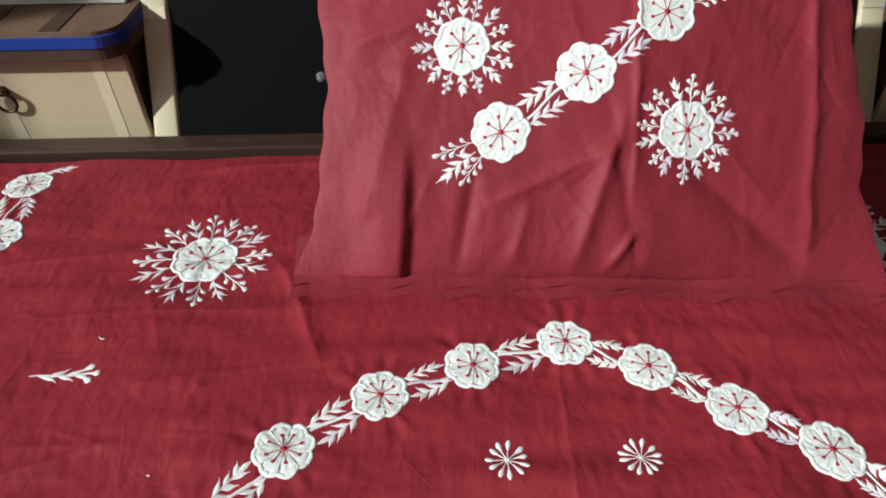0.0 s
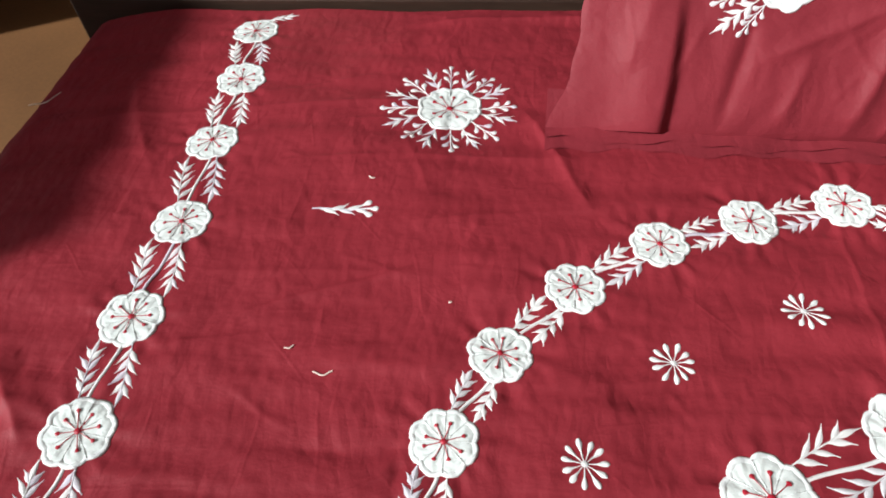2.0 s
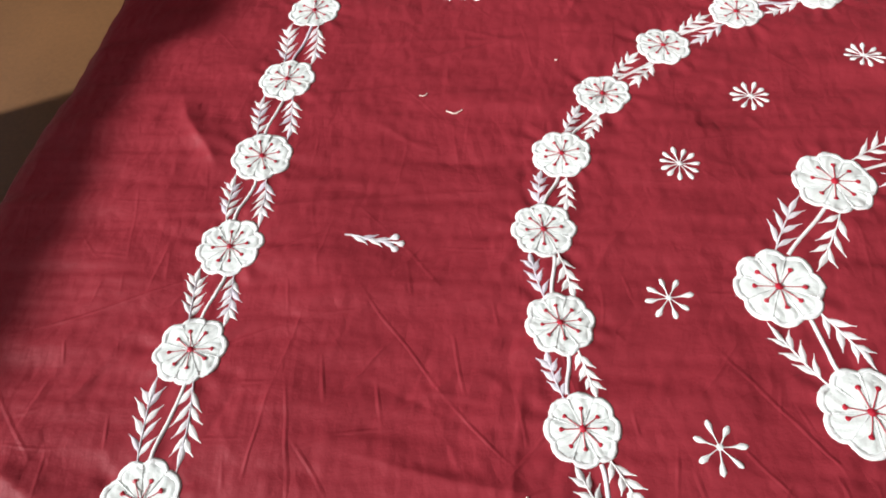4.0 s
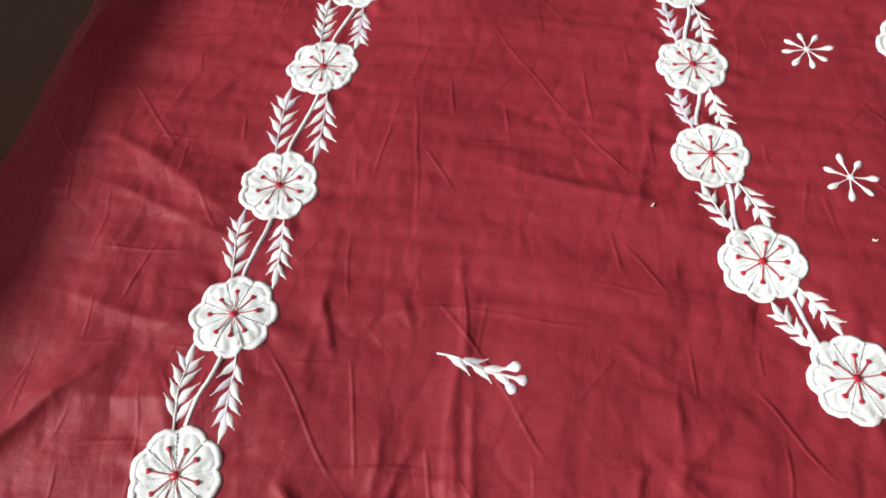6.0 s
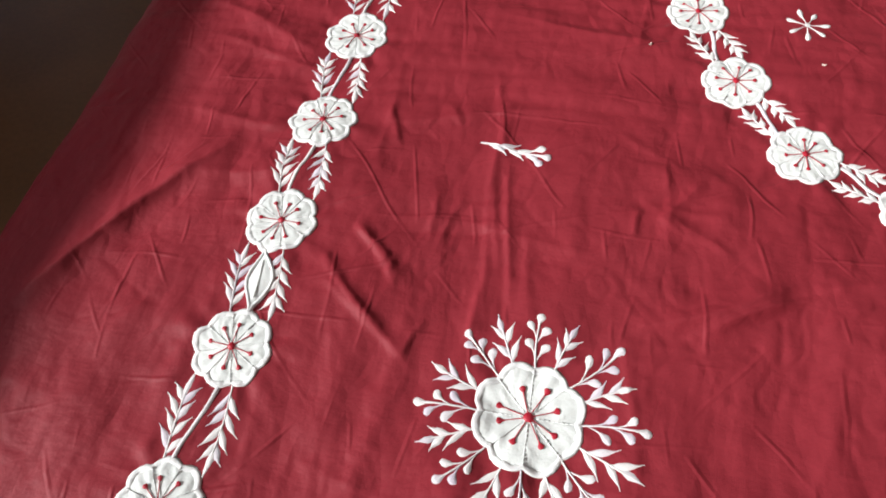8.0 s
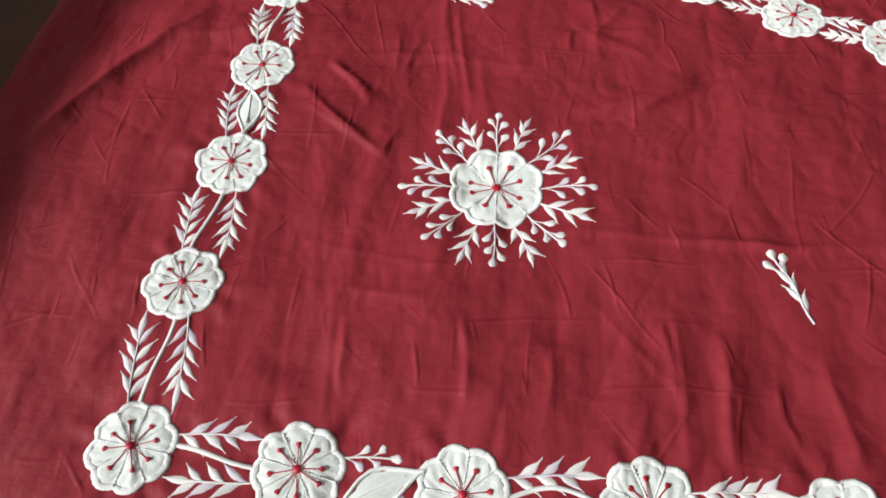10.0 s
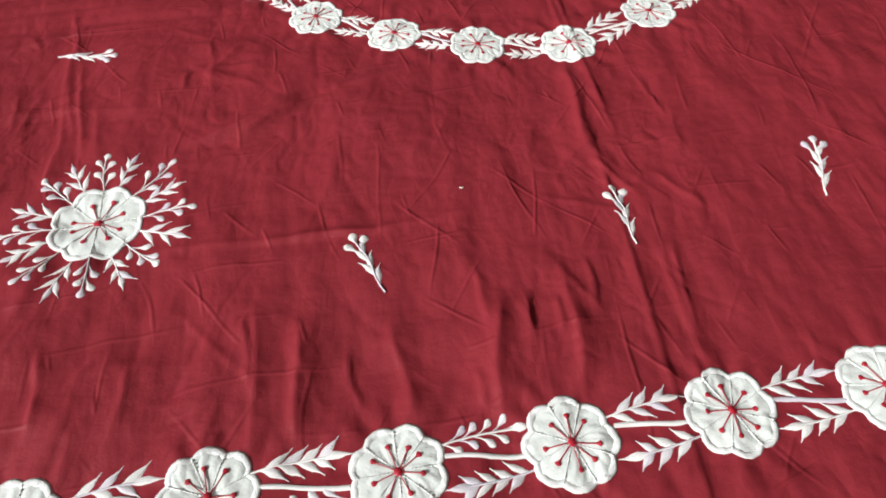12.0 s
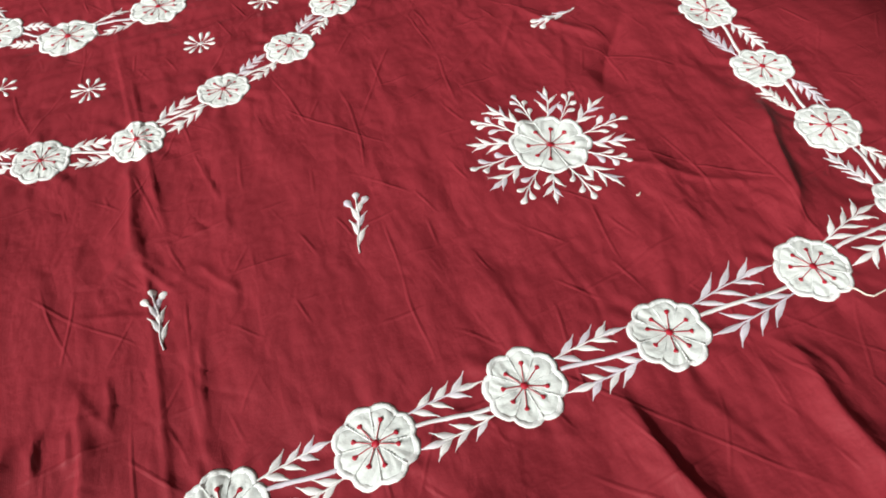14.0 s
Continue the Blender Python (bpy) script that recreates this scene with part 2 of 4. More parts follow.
def box_bm(x0, x1, y0, y1, z0, z1, bevel=0.0, segs=2):
    bm = bmesh.new()
    bmesh.ops.create_cube(bm, size=1, matrix=Matrix.Translation(((x0 + x1) / 2, (y0 + y1) / 2, (z0 + z1) / 2)) @ Matrix.Diagonal((x1 - x0, y1 - y0, z1 - z0, 1)))
    if bevel:
        bmesh.ops.bevel(bm, geom=bm.edges[:], offset=bevel, segments=segs, profile=0.5, affect="EDGES")
    return bm


def thing(name, label, category, group="", at=(0, 0, 0)):
    ob = new(name)
    ob.empty_display_size = 0.05
    ob.location = at
    return tagged(ob, label, category, group)


def grid_faces(nu, nv, base=0, wrap=False):
    """Quads of a grid of nu rows with nv points each; wrap closes each row."""
    out = []
    for i in range(nu - 1):
        for j in range(nv if wrap else nv - 1):
            k = (j + 1) % nv
            a, b = base + i * nv, base + (i + 1) * nv
            out.append((a + j, a + k, b + k, b + j))
    return out


# ---- room ----
TOP = 0.5                                     # top of the made bed
HEAD, FOOT, WEST, EAST = 1.0, -1.08, -1.0, 1.17

tagged(part("floor", box_bm(-2.36, 3.0, -3.4, 2.1, -0.1, 0.0), FLOOR), "plain brown floor beside the bed", "floor", kind="structure")
tagged(part("ceiling", box_bm(-2.36, 3.0, -3.4, 2.1, 2.8, 2.9), WHITE), "white painted ceiling", "ceiling", kind="structure")
tagged(part("wall_north", box_bm(-2.36, 3.0, 2.1, 2.22, 0, 2.8), WALL), "tan painted wall behind the headboard", "wall", kind="structure")
tagged(part("wall_south", box_bm(-2.36, 3.0, -3.52, -3.4, 0, 2.8), WALL), "tan painted wall beyond the foot of the bed", "wall", kind="structure")
tagged(part("wall_east", box_bm(3.0, 3.12, -3.4, 2.1, 0, 2.8), WALL), "tan painted side wall", "wall", kind="structure")
# unseen openings: stepped sill shades the bed's west edge, low gap lights the floor
west = bmesh.new()
for y0, y1, z0, z1 in ((-3.4, -2.9, 0, 2.8), (0.30, 0.40, 0, 2.8), (0.40, 1.42, 0.95, 2.8), (1.42, 2.1, 0, 2.8),
                       (-0.26, 0.30, 0, 1.43), (-2.9, -0.26, 0, 1.375), (-2.9, 0.30, 2.65, 2.8)):
    bmesh.ops.create_cube(west, size=1, matrix=Matrix.Translation((-2.30, (y0 + y1) / 2, (z0 + z1) / 2)) @ Matrix.Diagonal((0.12, y1 - y0, z1 - z0, 1)))
tagged(part("wall_west", west, WALL), "tan painted side wall, unseen, with an assumed high window and a low opening added to shape the daylight", "wall", kind="structure")

# ---- where the flowers of the sheet lie ----
RING = ((0.141, 0.529), (0.232, 0.489), (0.315, 0.429), (0.396, 0.376), (0.462, 0.300), (0.510, 0.205), (0.530, 0.100), (0.520, -0.005),
        (0.497, -0.105), (0.407, -0.222), (0.324, -0.294), (0.225, -0.343), (0.111, -0.390), (0.003, -0.377), (-0.094, -0.339), (-0.188, -0.290),
        (-0.252, -0.204), (-0.293, -0.104), (-0.311, -0.002), (-0.327, 0.106), (-0.307, 0.211), (-0.257, 0.307), (-0.178, 0.393), (-0.080, 0.458), (0.027, 0.497))
COLUMN = ((-0.660, 0.876), (-0.649, 0.749), (-0.652, 0.615), (-0.645, 0.468), (-0.654, 0.330), (-0.656, 0.200), (-0.661, 0.072), (-0.668, -0.049),
          (-0.670, -0.191), (-0.670, -0.318), (-0.671, -0.448), (-0.670, -0.581), (-0.678, -0.717))
ROW = ((-0.675, -0.862), (-0.539, -0.867), (-0.412, -0.873), (-0.275, -0.869), (-0.137, -0.870), (-0.006, -0.866), (0.122, -0.858), (0.249, -0.855),
       (0.383, -0.859), (0.524, -0.866), (0.687, -0.862))
SIDE = ((0.832, -0.840), (0.838, -0.717), (0.842, -0.601), (0.855, -0.475), (0.85, -0.345), (0.85, -0.215), (0.85, -0.085), (0.85, 0.05), (0.85, 0.18),
        (0.85, 0.31), (0.85, 0.44), (0.85, 0.575), (0.85, 0.71), (0.85, 0.845))
BORDER = COLUMN + ROW + SIDE
MEDALLION = [(0.115, 0.242), (-0.023, 0.177), (-0.103, 0.046), (-0.050, -0.075), (0.048, -0.130), (0.175, -0.113), (0.268, -0.035), (0.300, 0.080), (0.235, 0.190)]
SUNBURSTS = ((-0.335, 0.694), (-0.405, -0.589), (0.546, -0.607), (0.575, 0.70))
rr, rb = 0.0338, 0.0368

# ---- the sheet's surface: crumples and folds as one height field ----
STEP = 0.0025
GX, GY = np.arange(-1.2, 1.4, STEP), np.arange(-1.3, 1.2, STEP)
X, Y = np.meshgrid(GX, GY, indexing="ij")
rng = np.random.default_rng(11)


def soft_noise(lx, ly):
    """Smooth random field of unit spread with feature sizes lx and ly."""
    f = np.fft.rfft2(rng.standard_normal(X.shape))
    kx, ky = np.fft.fftfreq(len(GX), STEP)[:, None], np.fft.rfftfreq(len(GY), STEP)[None, :]
    f *= np.exp(-((kx * lx) ** 2 + (ky * ly) ** 2) * 2.0)
    out = np.fft.irfft2(f, s=X.shape)
    return out / out.std()


def smooth(a, b, v):
    v = np.clip((v - a) / (b - a), 0, 1)
    return v * v * (3 - 2 * v)


def ridge(x0, y0, x1, y1, w, h, skew=0.0, wave=0.004):
    """Adds a fold from one point to another, w wide and h high; skew makes one flank steeper."""
    m = 4 * w + 0.02
    a, b = int((min(x0, x1) - m - GX[0]) / STEP), int((max(x0, x1) + m - GX[0]) / STEP) + 1
    c, e = int((min(y0, y1) - m - GY[0]) / STEP), int((max(y0, y1) + m - GY[0]) / STEP) + 1
    at = slice(max(a, 0), max(b, 1)), slice(max(c, 0), max(e, 1))
    dx, dy = x1 - x0, y1 - y0
    ln = math.hypot(dx, dy)
    s = ((X[at] - x0) * dx + (Y[at] - y0) * dy) / ln / ln
    d = ((X[at] - x0) * -dy + (Y[at] - y0) * dx) / ln
    d = d + wave * np.sin(s * 5 + x0 * 40)
    ww = w * (1 + skew * np.sign(d))
    Z[at] += h * np.exp(-np.abs(d / ww) ** 1.2) * smooth(-0.12, 0.25, s) * smooth(1.12, 0.75, s)


foot_zone = smooth(-0.05, -0.45, Y)
Z = 0.0018 * soft_noise(0.16, 0.16)
Z += 0.0012 * soft_noise(0.14, 0.035) * (1 - 0.6 * foot_zone)
Z += 0.0007 * soft_noise(0.03, 0.10) * foot_zone + 0.00016 * soft_noise(0.012, 0.045) * smooth(-0.35, -0.75, Y)
Z += 0.00018 * soft_noise(0.010, 0.012)
Z += 0.0004 * soft_noise(0.11, 0.014) * smooth(-0.42, -0.25, Y) * smooth(0.5, 0.1, Y)
# straight, sharp creases in loose patches, as cotton keeps them after being packed
for i in range(16):
    a, lam = rng.uniform(0, math.pi), rng.uniform(0.05, 0.14)
    warp = 0.010 * soft_noise(0.15, 0.15)
    p = (X * math.cos(a) + Y * math.sin(a) + warp) / lam + rng.random()
    tri = np.abs(p - np.round(p)) * 2
    mask = smooth(0.35, 1.3, soft_noise(0.08, 0.08)) * (0.5 + 0.5 * foot_zone)
    Z += lam * 0.005 * tri * mask
crumple = np.abs(soft_noise(0.04, 0.055))
Z -= 0.0009 * np.exp(-(crumple / 0.07) ** 2) * smooth(0.0, 1.0, soft_noise(0.12, 0.12)) * (0.45 + 0.55 * foot_zone)
# short sharp creases, upright near the foot and level near the head
for i in range(480):
    x, y = rng.uniform(-0.95, 1.0), rng.uniform(-1.05, 0.9)
    if y > 0 and rng.random() < 0.45:
        continue
    lean = rng.normal(0, 0.40) if y < -0.05 or rng.random() < 0.35 else math.pi / 2 + rng.normal(0, 0.25)
    ln = rng.uniform(0.03, 0.11) if rng.random() < 0.8 else rng.uniform(0.12, 0.30)
    dx, dy = math.sin(lean) * ln, math.cos(lean) * ln
    ridge(x - dx / 2, y - dy / 2, x + dx / 2, y + dy / 2, w := rng.uniform(0.0030, 0.0060), w * rng.uniform(0.12, 0.34) * rng.choice((-0.6, 1)), rng.uniform(-0.4, 0.4), rng.uniform(0, 0.003))
# knots of crossing creases where the cloth was folded
for cx, cy in ((-0.47, -0.42), (-0.50, -0.72), (-0.30, -0.75), (0.10, -0.58), (-0.28, -0.40), (-0.40, -0.10), (0.55, -0.40), (0.63, -0.72), (-0.10, -0.50)):
    for i in range(7):
        a, ln = rng.uniform(0, math.pi), rng.uniform(0.04, 0.14)
        x, y = cx + rng.normal(0, 0.03), cy + rng.normal(0, 0.03)
        dx, dy = math.cos(a) * ln / 2, math.sin(a) * ln / 2
        ridge(x - dx, y - dy, x + dx, y + dy, w := rng.uniform(0.0030, 0.0050), w * rng.uniform(0.20, 0.45) * rng.choice((-0.6, 1)), rng.uniform(-0.4, 0.4), 0.001)
# the ironed centre crease and the larger folds
for fold in ((0.092, -0.43, 0.092, -0.57, 0.009, 0.0065, 0.35), (0.092, -0.50, 0.085, -1.02, 0.0045, 0.0024, -0.4),
             (0.128, 0.66, 0.110, -0.32, 0.004, 0.0014, 0.4), (-0.91, -0.585, -0.76, -0.37, 0.020, 0.011, 0.5),
             (-0.80, -0.41, -0.60, -0.37, 0.012, 0.004, 0.2), (-0.33, -0.50, -0.20, -0.44, 0.012, 0.006, 0.3),
             (-0.36, -0.64, -0.06, -0.632, 0.005, 0.0022, 0.3), (-0.87, -0.155, -0.70, -0.225, 0.016, 0.006, 0.2)):
    ridge(*fold)
for fold in ((0.795, -0.66, 0.71, -0.815, 0.020, 0.016, -0.4), (0.745, -0.43, 0.65, -0.55, 0.016, -0.008, 0.3),
             (-0.040, -0.73, -0.052, -0.84, 0.013, 0.008, 0.3), (0.030, -0.71, 0.012, -0.82, 0.013, 0.007, 0.4),
             (-0.215, -0.73, -0.208, -0.84, 0.012, 0.007, 0.4), (-0.13, -0.74, -0.125, -0.83, 0.010, 0.005, 0.3),
             (-0.545, -0.535, -0.63, -0.47, 0.004, 0.002, 0.2), (-0.478, -0.30, -0.466, -0.50, 0.005, 0.0026, 0.3)):
    ridge(*fold)
for fold in ((-0.60, -0.43, -0.55, -0.485, 0.004, 0.0015, 0.3), (-0.78, 0.29, -0.71, 0.18, 0.016, 0.008, 0.3),
             (-0.76, 0.115, -0.34, 0.155, 0.007, 0.0022, 0.2), (-0.235, 0.69, -0.15, 0.51, 0.012, 0.005, 0.3),
             (-0.82, 0.76, -0.72, 0.56, 0.020, 0.006, 0.2), (0.30, -0.92, 0.33, -1.04, 0.016, 0.010, 0.2),
             (0.45, -0.90, 0.47, -1.05, 0.016, 0.012, -0.2), (0.61, -0.92, 0.60, -1.06, 0.018, 0.012, 0.2)):
    ridge(*fold)
for fold in ((-0.90, 0.66, -0.20, 0.72, 0.010, 0.003, 0.2), (-0.55, 0.58, -0.15, 0.60, 0.009, 0.0025, 0.2),
             (-0.60, 0.40, -0.32, 0.40, 0.010, 0.002, 0.2), (-0.40, 0.90, 0.0, 0.93, 0.012, 0.006, 0.2),
             (0.63, -0.35, 0.70, -0.47, 0.008, 0.004, 0.3), (0.58, -0.66, 0.72, -0.76, 0.006, 0.003, 0.2)):
    ridge(*fold)

# thin pressed creases in the foot half
for line in ((-0.465, -0.344, -0.439, -0.497), (-0.474, -0.370, -0.458, -0.452), (-0.497, -0.228, -0.469, -0.339), (-0.526, -0.395, -0.521, -0.443),
             (-0.502, -0.389, -0.515, -0.452), (-0.575, -0.451, -0.544, -0.485), (-0.611, -0.498, -0.526, -0.559), (-0.510, -0.523, -0.520, -0.562),
             (-0.600, -0.287, -0.579, -0.342), (-0.466, -0.483, -0.469, -0.534), (-0.334, -0.378, -0.339, -0.410), (0.104, -0.182, 0.113, -0.430),
             (0.118, -0.255, 0.122, -0.547), (0.132, -0.693, 0.122, -0.793), (0.087, -0.579, 0.118, -0.626), (0.176, -0.459, 0.182, -0.528)):
    ridge(*line, w := rng.uniform(0.0030, 0.0042), w * rng.uniform(0.55, 0.75), rng.choice((-0.45, 0.45)), 0.0012)
for line in ((-0.238, -0.640, -0.132, -0.638), (-0.264, -0.481, -0.173, -0.440), (-0.055, -0.696, -0.048, -0.755), (-0.010, -0.731, -0.017, -0.774),
             (0.015, -0.738, 0.010, -0.770), (-0.171, -0.766, -0.163, -0.815), (-0.069, -0.797, -0.064, -0.831), (0.050, -0.698, 0.046, -0.752),
             (0.148, -0.607, 0.178, -0.660), (-0.613, -0.485, -0.510, -0.571), (-0.592, -0.437, -0.545, -0.493), (-0.424, -0.730, -0.416, -0.805),
             (-0.248, -0.712, -0.246, -0.839), (-0.258, -0.717, -0.249, -0.790), (-0.528, -0.737, -0.518, -0.806), (0.116, -0.698, 0.119, -0.824)):
    ridge(*line, w := rng.uniform(0.0032, 0.0048), w * rng.uniform(0.55, 0.8), rng.choice((-0.45, 0.45)), 0.0015)
# soft level ripples
for line in ((-0.598, -0.307, -0.409, -0.269), (-0.507, -0.140, -0.325, -0.164), (-0.836, -0.325, -0.708, -0.334), (-0.848, -0.213, -0.668, -0.253), (-0.283, -0.495, -0.199, -0.452), (-0.200, -0.447, -0.064, -0.394)):
    ridge(*line, w := 0.010, 0.0034, 0.3, 0.003)

# the cloth gathers in small ripples round each stitched flower
for cx, cy in (*BORDER, *RING, *MEDALLION, *SUNBURSTS):
    i, j = int((cx - GX[0]) / STEP), int((cy - GY[0]) / STEP)
    w = slice(i - 40, i + 41), slice(j - 40, j + 41)
    d, a = np.hypot(X[w] - cx, Y[w] - cy), np.arctan2(Y[w] - cy, X[w] - cx)
    wild = rng.uniform(0, 6.28, 3)
    rays = np.sin(9 * a + wild[0]) + 0.8 * np.sin(14 * a + wild[1]) + 0.6 * np.sin(5 * a + wild[2])
    Z[w] += 0.0007 * rays * np.exp(-((d - 0.046) / 0.016) ** 2)
# the stitched patches hold the cloth down, the sunbursts in shallow hollows
HOLLOW = dict(zip(SUNBURSTS, (-0.003, -0.008, -0.003, 0.0)))
for turn in range(4):
    for cx, cy in (*BORDER, *RING, *MEDALLION, *SUNBURSTS):
        i, j = int((cx - GX[0]) / STEP), int((cy - GY[0]) / STEP)
        w = slice(max(i - 70, 0), i + 71), slice(max(j - 70, 0), j + 71)
        Z[w] -= (Z[i, j] - HOLLOW.get((cx, cy), 0.0)) * np.exp(-((X[w] - cx) ** 2 + (Y[w] - cy) ** 2) / 0.055 ** 2)
# past the mattress edge the cloth slopes away, most of all near the headboard
slack = np.logaddexp(0, (-0.825 - X) / 0.012) * 0.012
Z -= (0.07 + 0.10 * smooth(0.25, 0.45, Y)) * np.minimum(slack, 0.2)


def bed_z(x, y):
    """Height of the sheet's crumples at a place on the bed."""
    i, j = (x - GX[0]) / STEP, (y - GY[0]) / STEP
    i, j = min(max(i, 0), len(GX) - 2.001), min(max(j, 0), len(GY) - 2.001)
    a, b = int(i), int(j)
    u, v = i - a, j - b
    return float((Z[a, b] * (1 - u) + Z[a + 1, b] * u) * (1 - v) + (Z[a, b + 1] * (1 - u) + Z[a + 1, b + 1] * u) * v)


def on_bed(x, y, h=0.0):
    return (x, y, TOP + bed_z(x, y) + h)


# ---- embroidery ----
def cord(surf, pts, w, h):
    """A raised satin cord of width w along points of a surface: vertices and faces."""
    verts, n = [], len(pts)
    for i, (x, y) in enumerate(pts):
        a, b = pts[max(i - 1, 0)], pts[min(i + 1, n - 1)]
        dx, dy = b[0] - a[0], b[1] - a[1]
        ln = math.hypot(dx, dy) or 1
        nx, ny = -dy / ln, dx / ln
        for k, up in ((-1, -0.3), (-0.75, 0.6), (0, 1), (0.75, 0.6), (1, -0.3)):
            verts.append(surf(x + nx * w / 2 * k, y + ny * w / 2 * k, h * up))
    return verts, grid_faces(n, 5)


POINTED = ((0.0, 0.16), (0.14, 0.36), (0.28, 0.82), (0.42, 1.0), (0.56, 0.90), (0.70, 0.55), (0.83, 0.22), (1.0, 0.11))
BERRY = ((0.0, 0.14), (0.30, 0.18), (0.48, 0.28), (0.62, 0.66), (0.76, 1.0), (0.88, 0.94), (0.96, 0.6), (1.0, 0.1))


def pad(surf, x0, y0, x1, y1, w, h, shape, bend=0.0):
    """A padded satin leaf or berry from base to tip: vertices and faces."""
    dx, dy = x1 - x0, y1 - y0
    ln = math.hypot(dx, dy)
    nx, ny = -dy / ln, dx / ln
    verts = []
    for s, k in shape:
        off = bend * ln * 4 * s * (1 - s)
        x, y = x0 + dx * s + nx * off, y0 + dy * s + ny * off
        for j, up in ((-1, -0.25), (-0.6, 0.7), (0, 1.0), (0.6, 0.7), (1, -0.25)):
            jit = random.uniform(0.88, 1.12)
            verts.append(surf(x + nx * w / 2 * k * j * jit, y + ny * w / 2 * k * j * jit, h * (up * (0.35 + 0.65 * k) if up > 0 else up)))
    return verts, grid_faces(len(shape), 5)


def join(pieces):
    verts, faces = [], []
    for v, f in pieces:
        o = len(verts)
        verts += v
        faces += [tuple(i + o for i in q) for q in f]
    return verts, faces


def sprig(surf, x0, y0, x1, y1, kind="leaf", pairs=3, spread=1.0, bend=0.0, lw=0.0072, parent=None, name="leaf_sprig", grow=1.0, apart=False):
    """An embroidered sprig: a thin stem with paired pads and one at its tip."""
    dx, dy = x1 - x0, y1 - y0
    ln = math.hypot(dx, dy)
    ux, uy, nx, ny = dx / ln, dy / ln, -dy / ln, dx / ln
    shape = POINTED if kind == "leaf" else BERRY
    lw = min(lw, 0.21 * ln)
    at = lambda s: (x0 + dx * s + nx * bend * ln * 4 * s * (1 - s), y0 + dy * s + ny * bend * ln * 4 * s * (1 - s))
    pieces = [cord(surf, [at(s / 7 * 0.86) for s in range(8)], 0.0018, 0.0010)]
    size = ln * (0.35 if kind == "leaf" else 0.31) * (3.4 / (pairs + 0.6)) ** 0.5 * grow
    for i in range(pairs):
        for side in (-1, 1):
            s = 0.08 + 0.66 * (i + (0.25 if side > 0 else 0)) / pairs
            bx, by = at(s)
            a = (0.64 + 0.2 * random.random()) * side * spread
            k = size * random.uniform(0.88, 1.1) * (1.0 if i < pairs - 1 else 0.9)
            tx, ty = bx + (ux * math.cos(a) + nx * math.sin(a)) * k, by + (uy * math.cos(a) + ny * math.sin(a)) * k
            pieces.append(pad(surf, bx, by, tx, ty, lw * random.uniform(0.85, 1.1), 0.0009, shape, -0.07 * side))
    bx, by = at(0.62)
    pieces.append(pad(surf, bx, by, x1, y1, lw, 0.0010, shape, 0.03))
    if not apart:
        return mesh_object(name, *join(pieces), SPRIG, parent)
    body = mesh_object(name, *pieces[0], SPRIG, parent)
    for v, f in pieces[1:]:
        mesh_object("leaf" if kind == "leaf" else "berry", v, f, SPRIG, body)
    return body


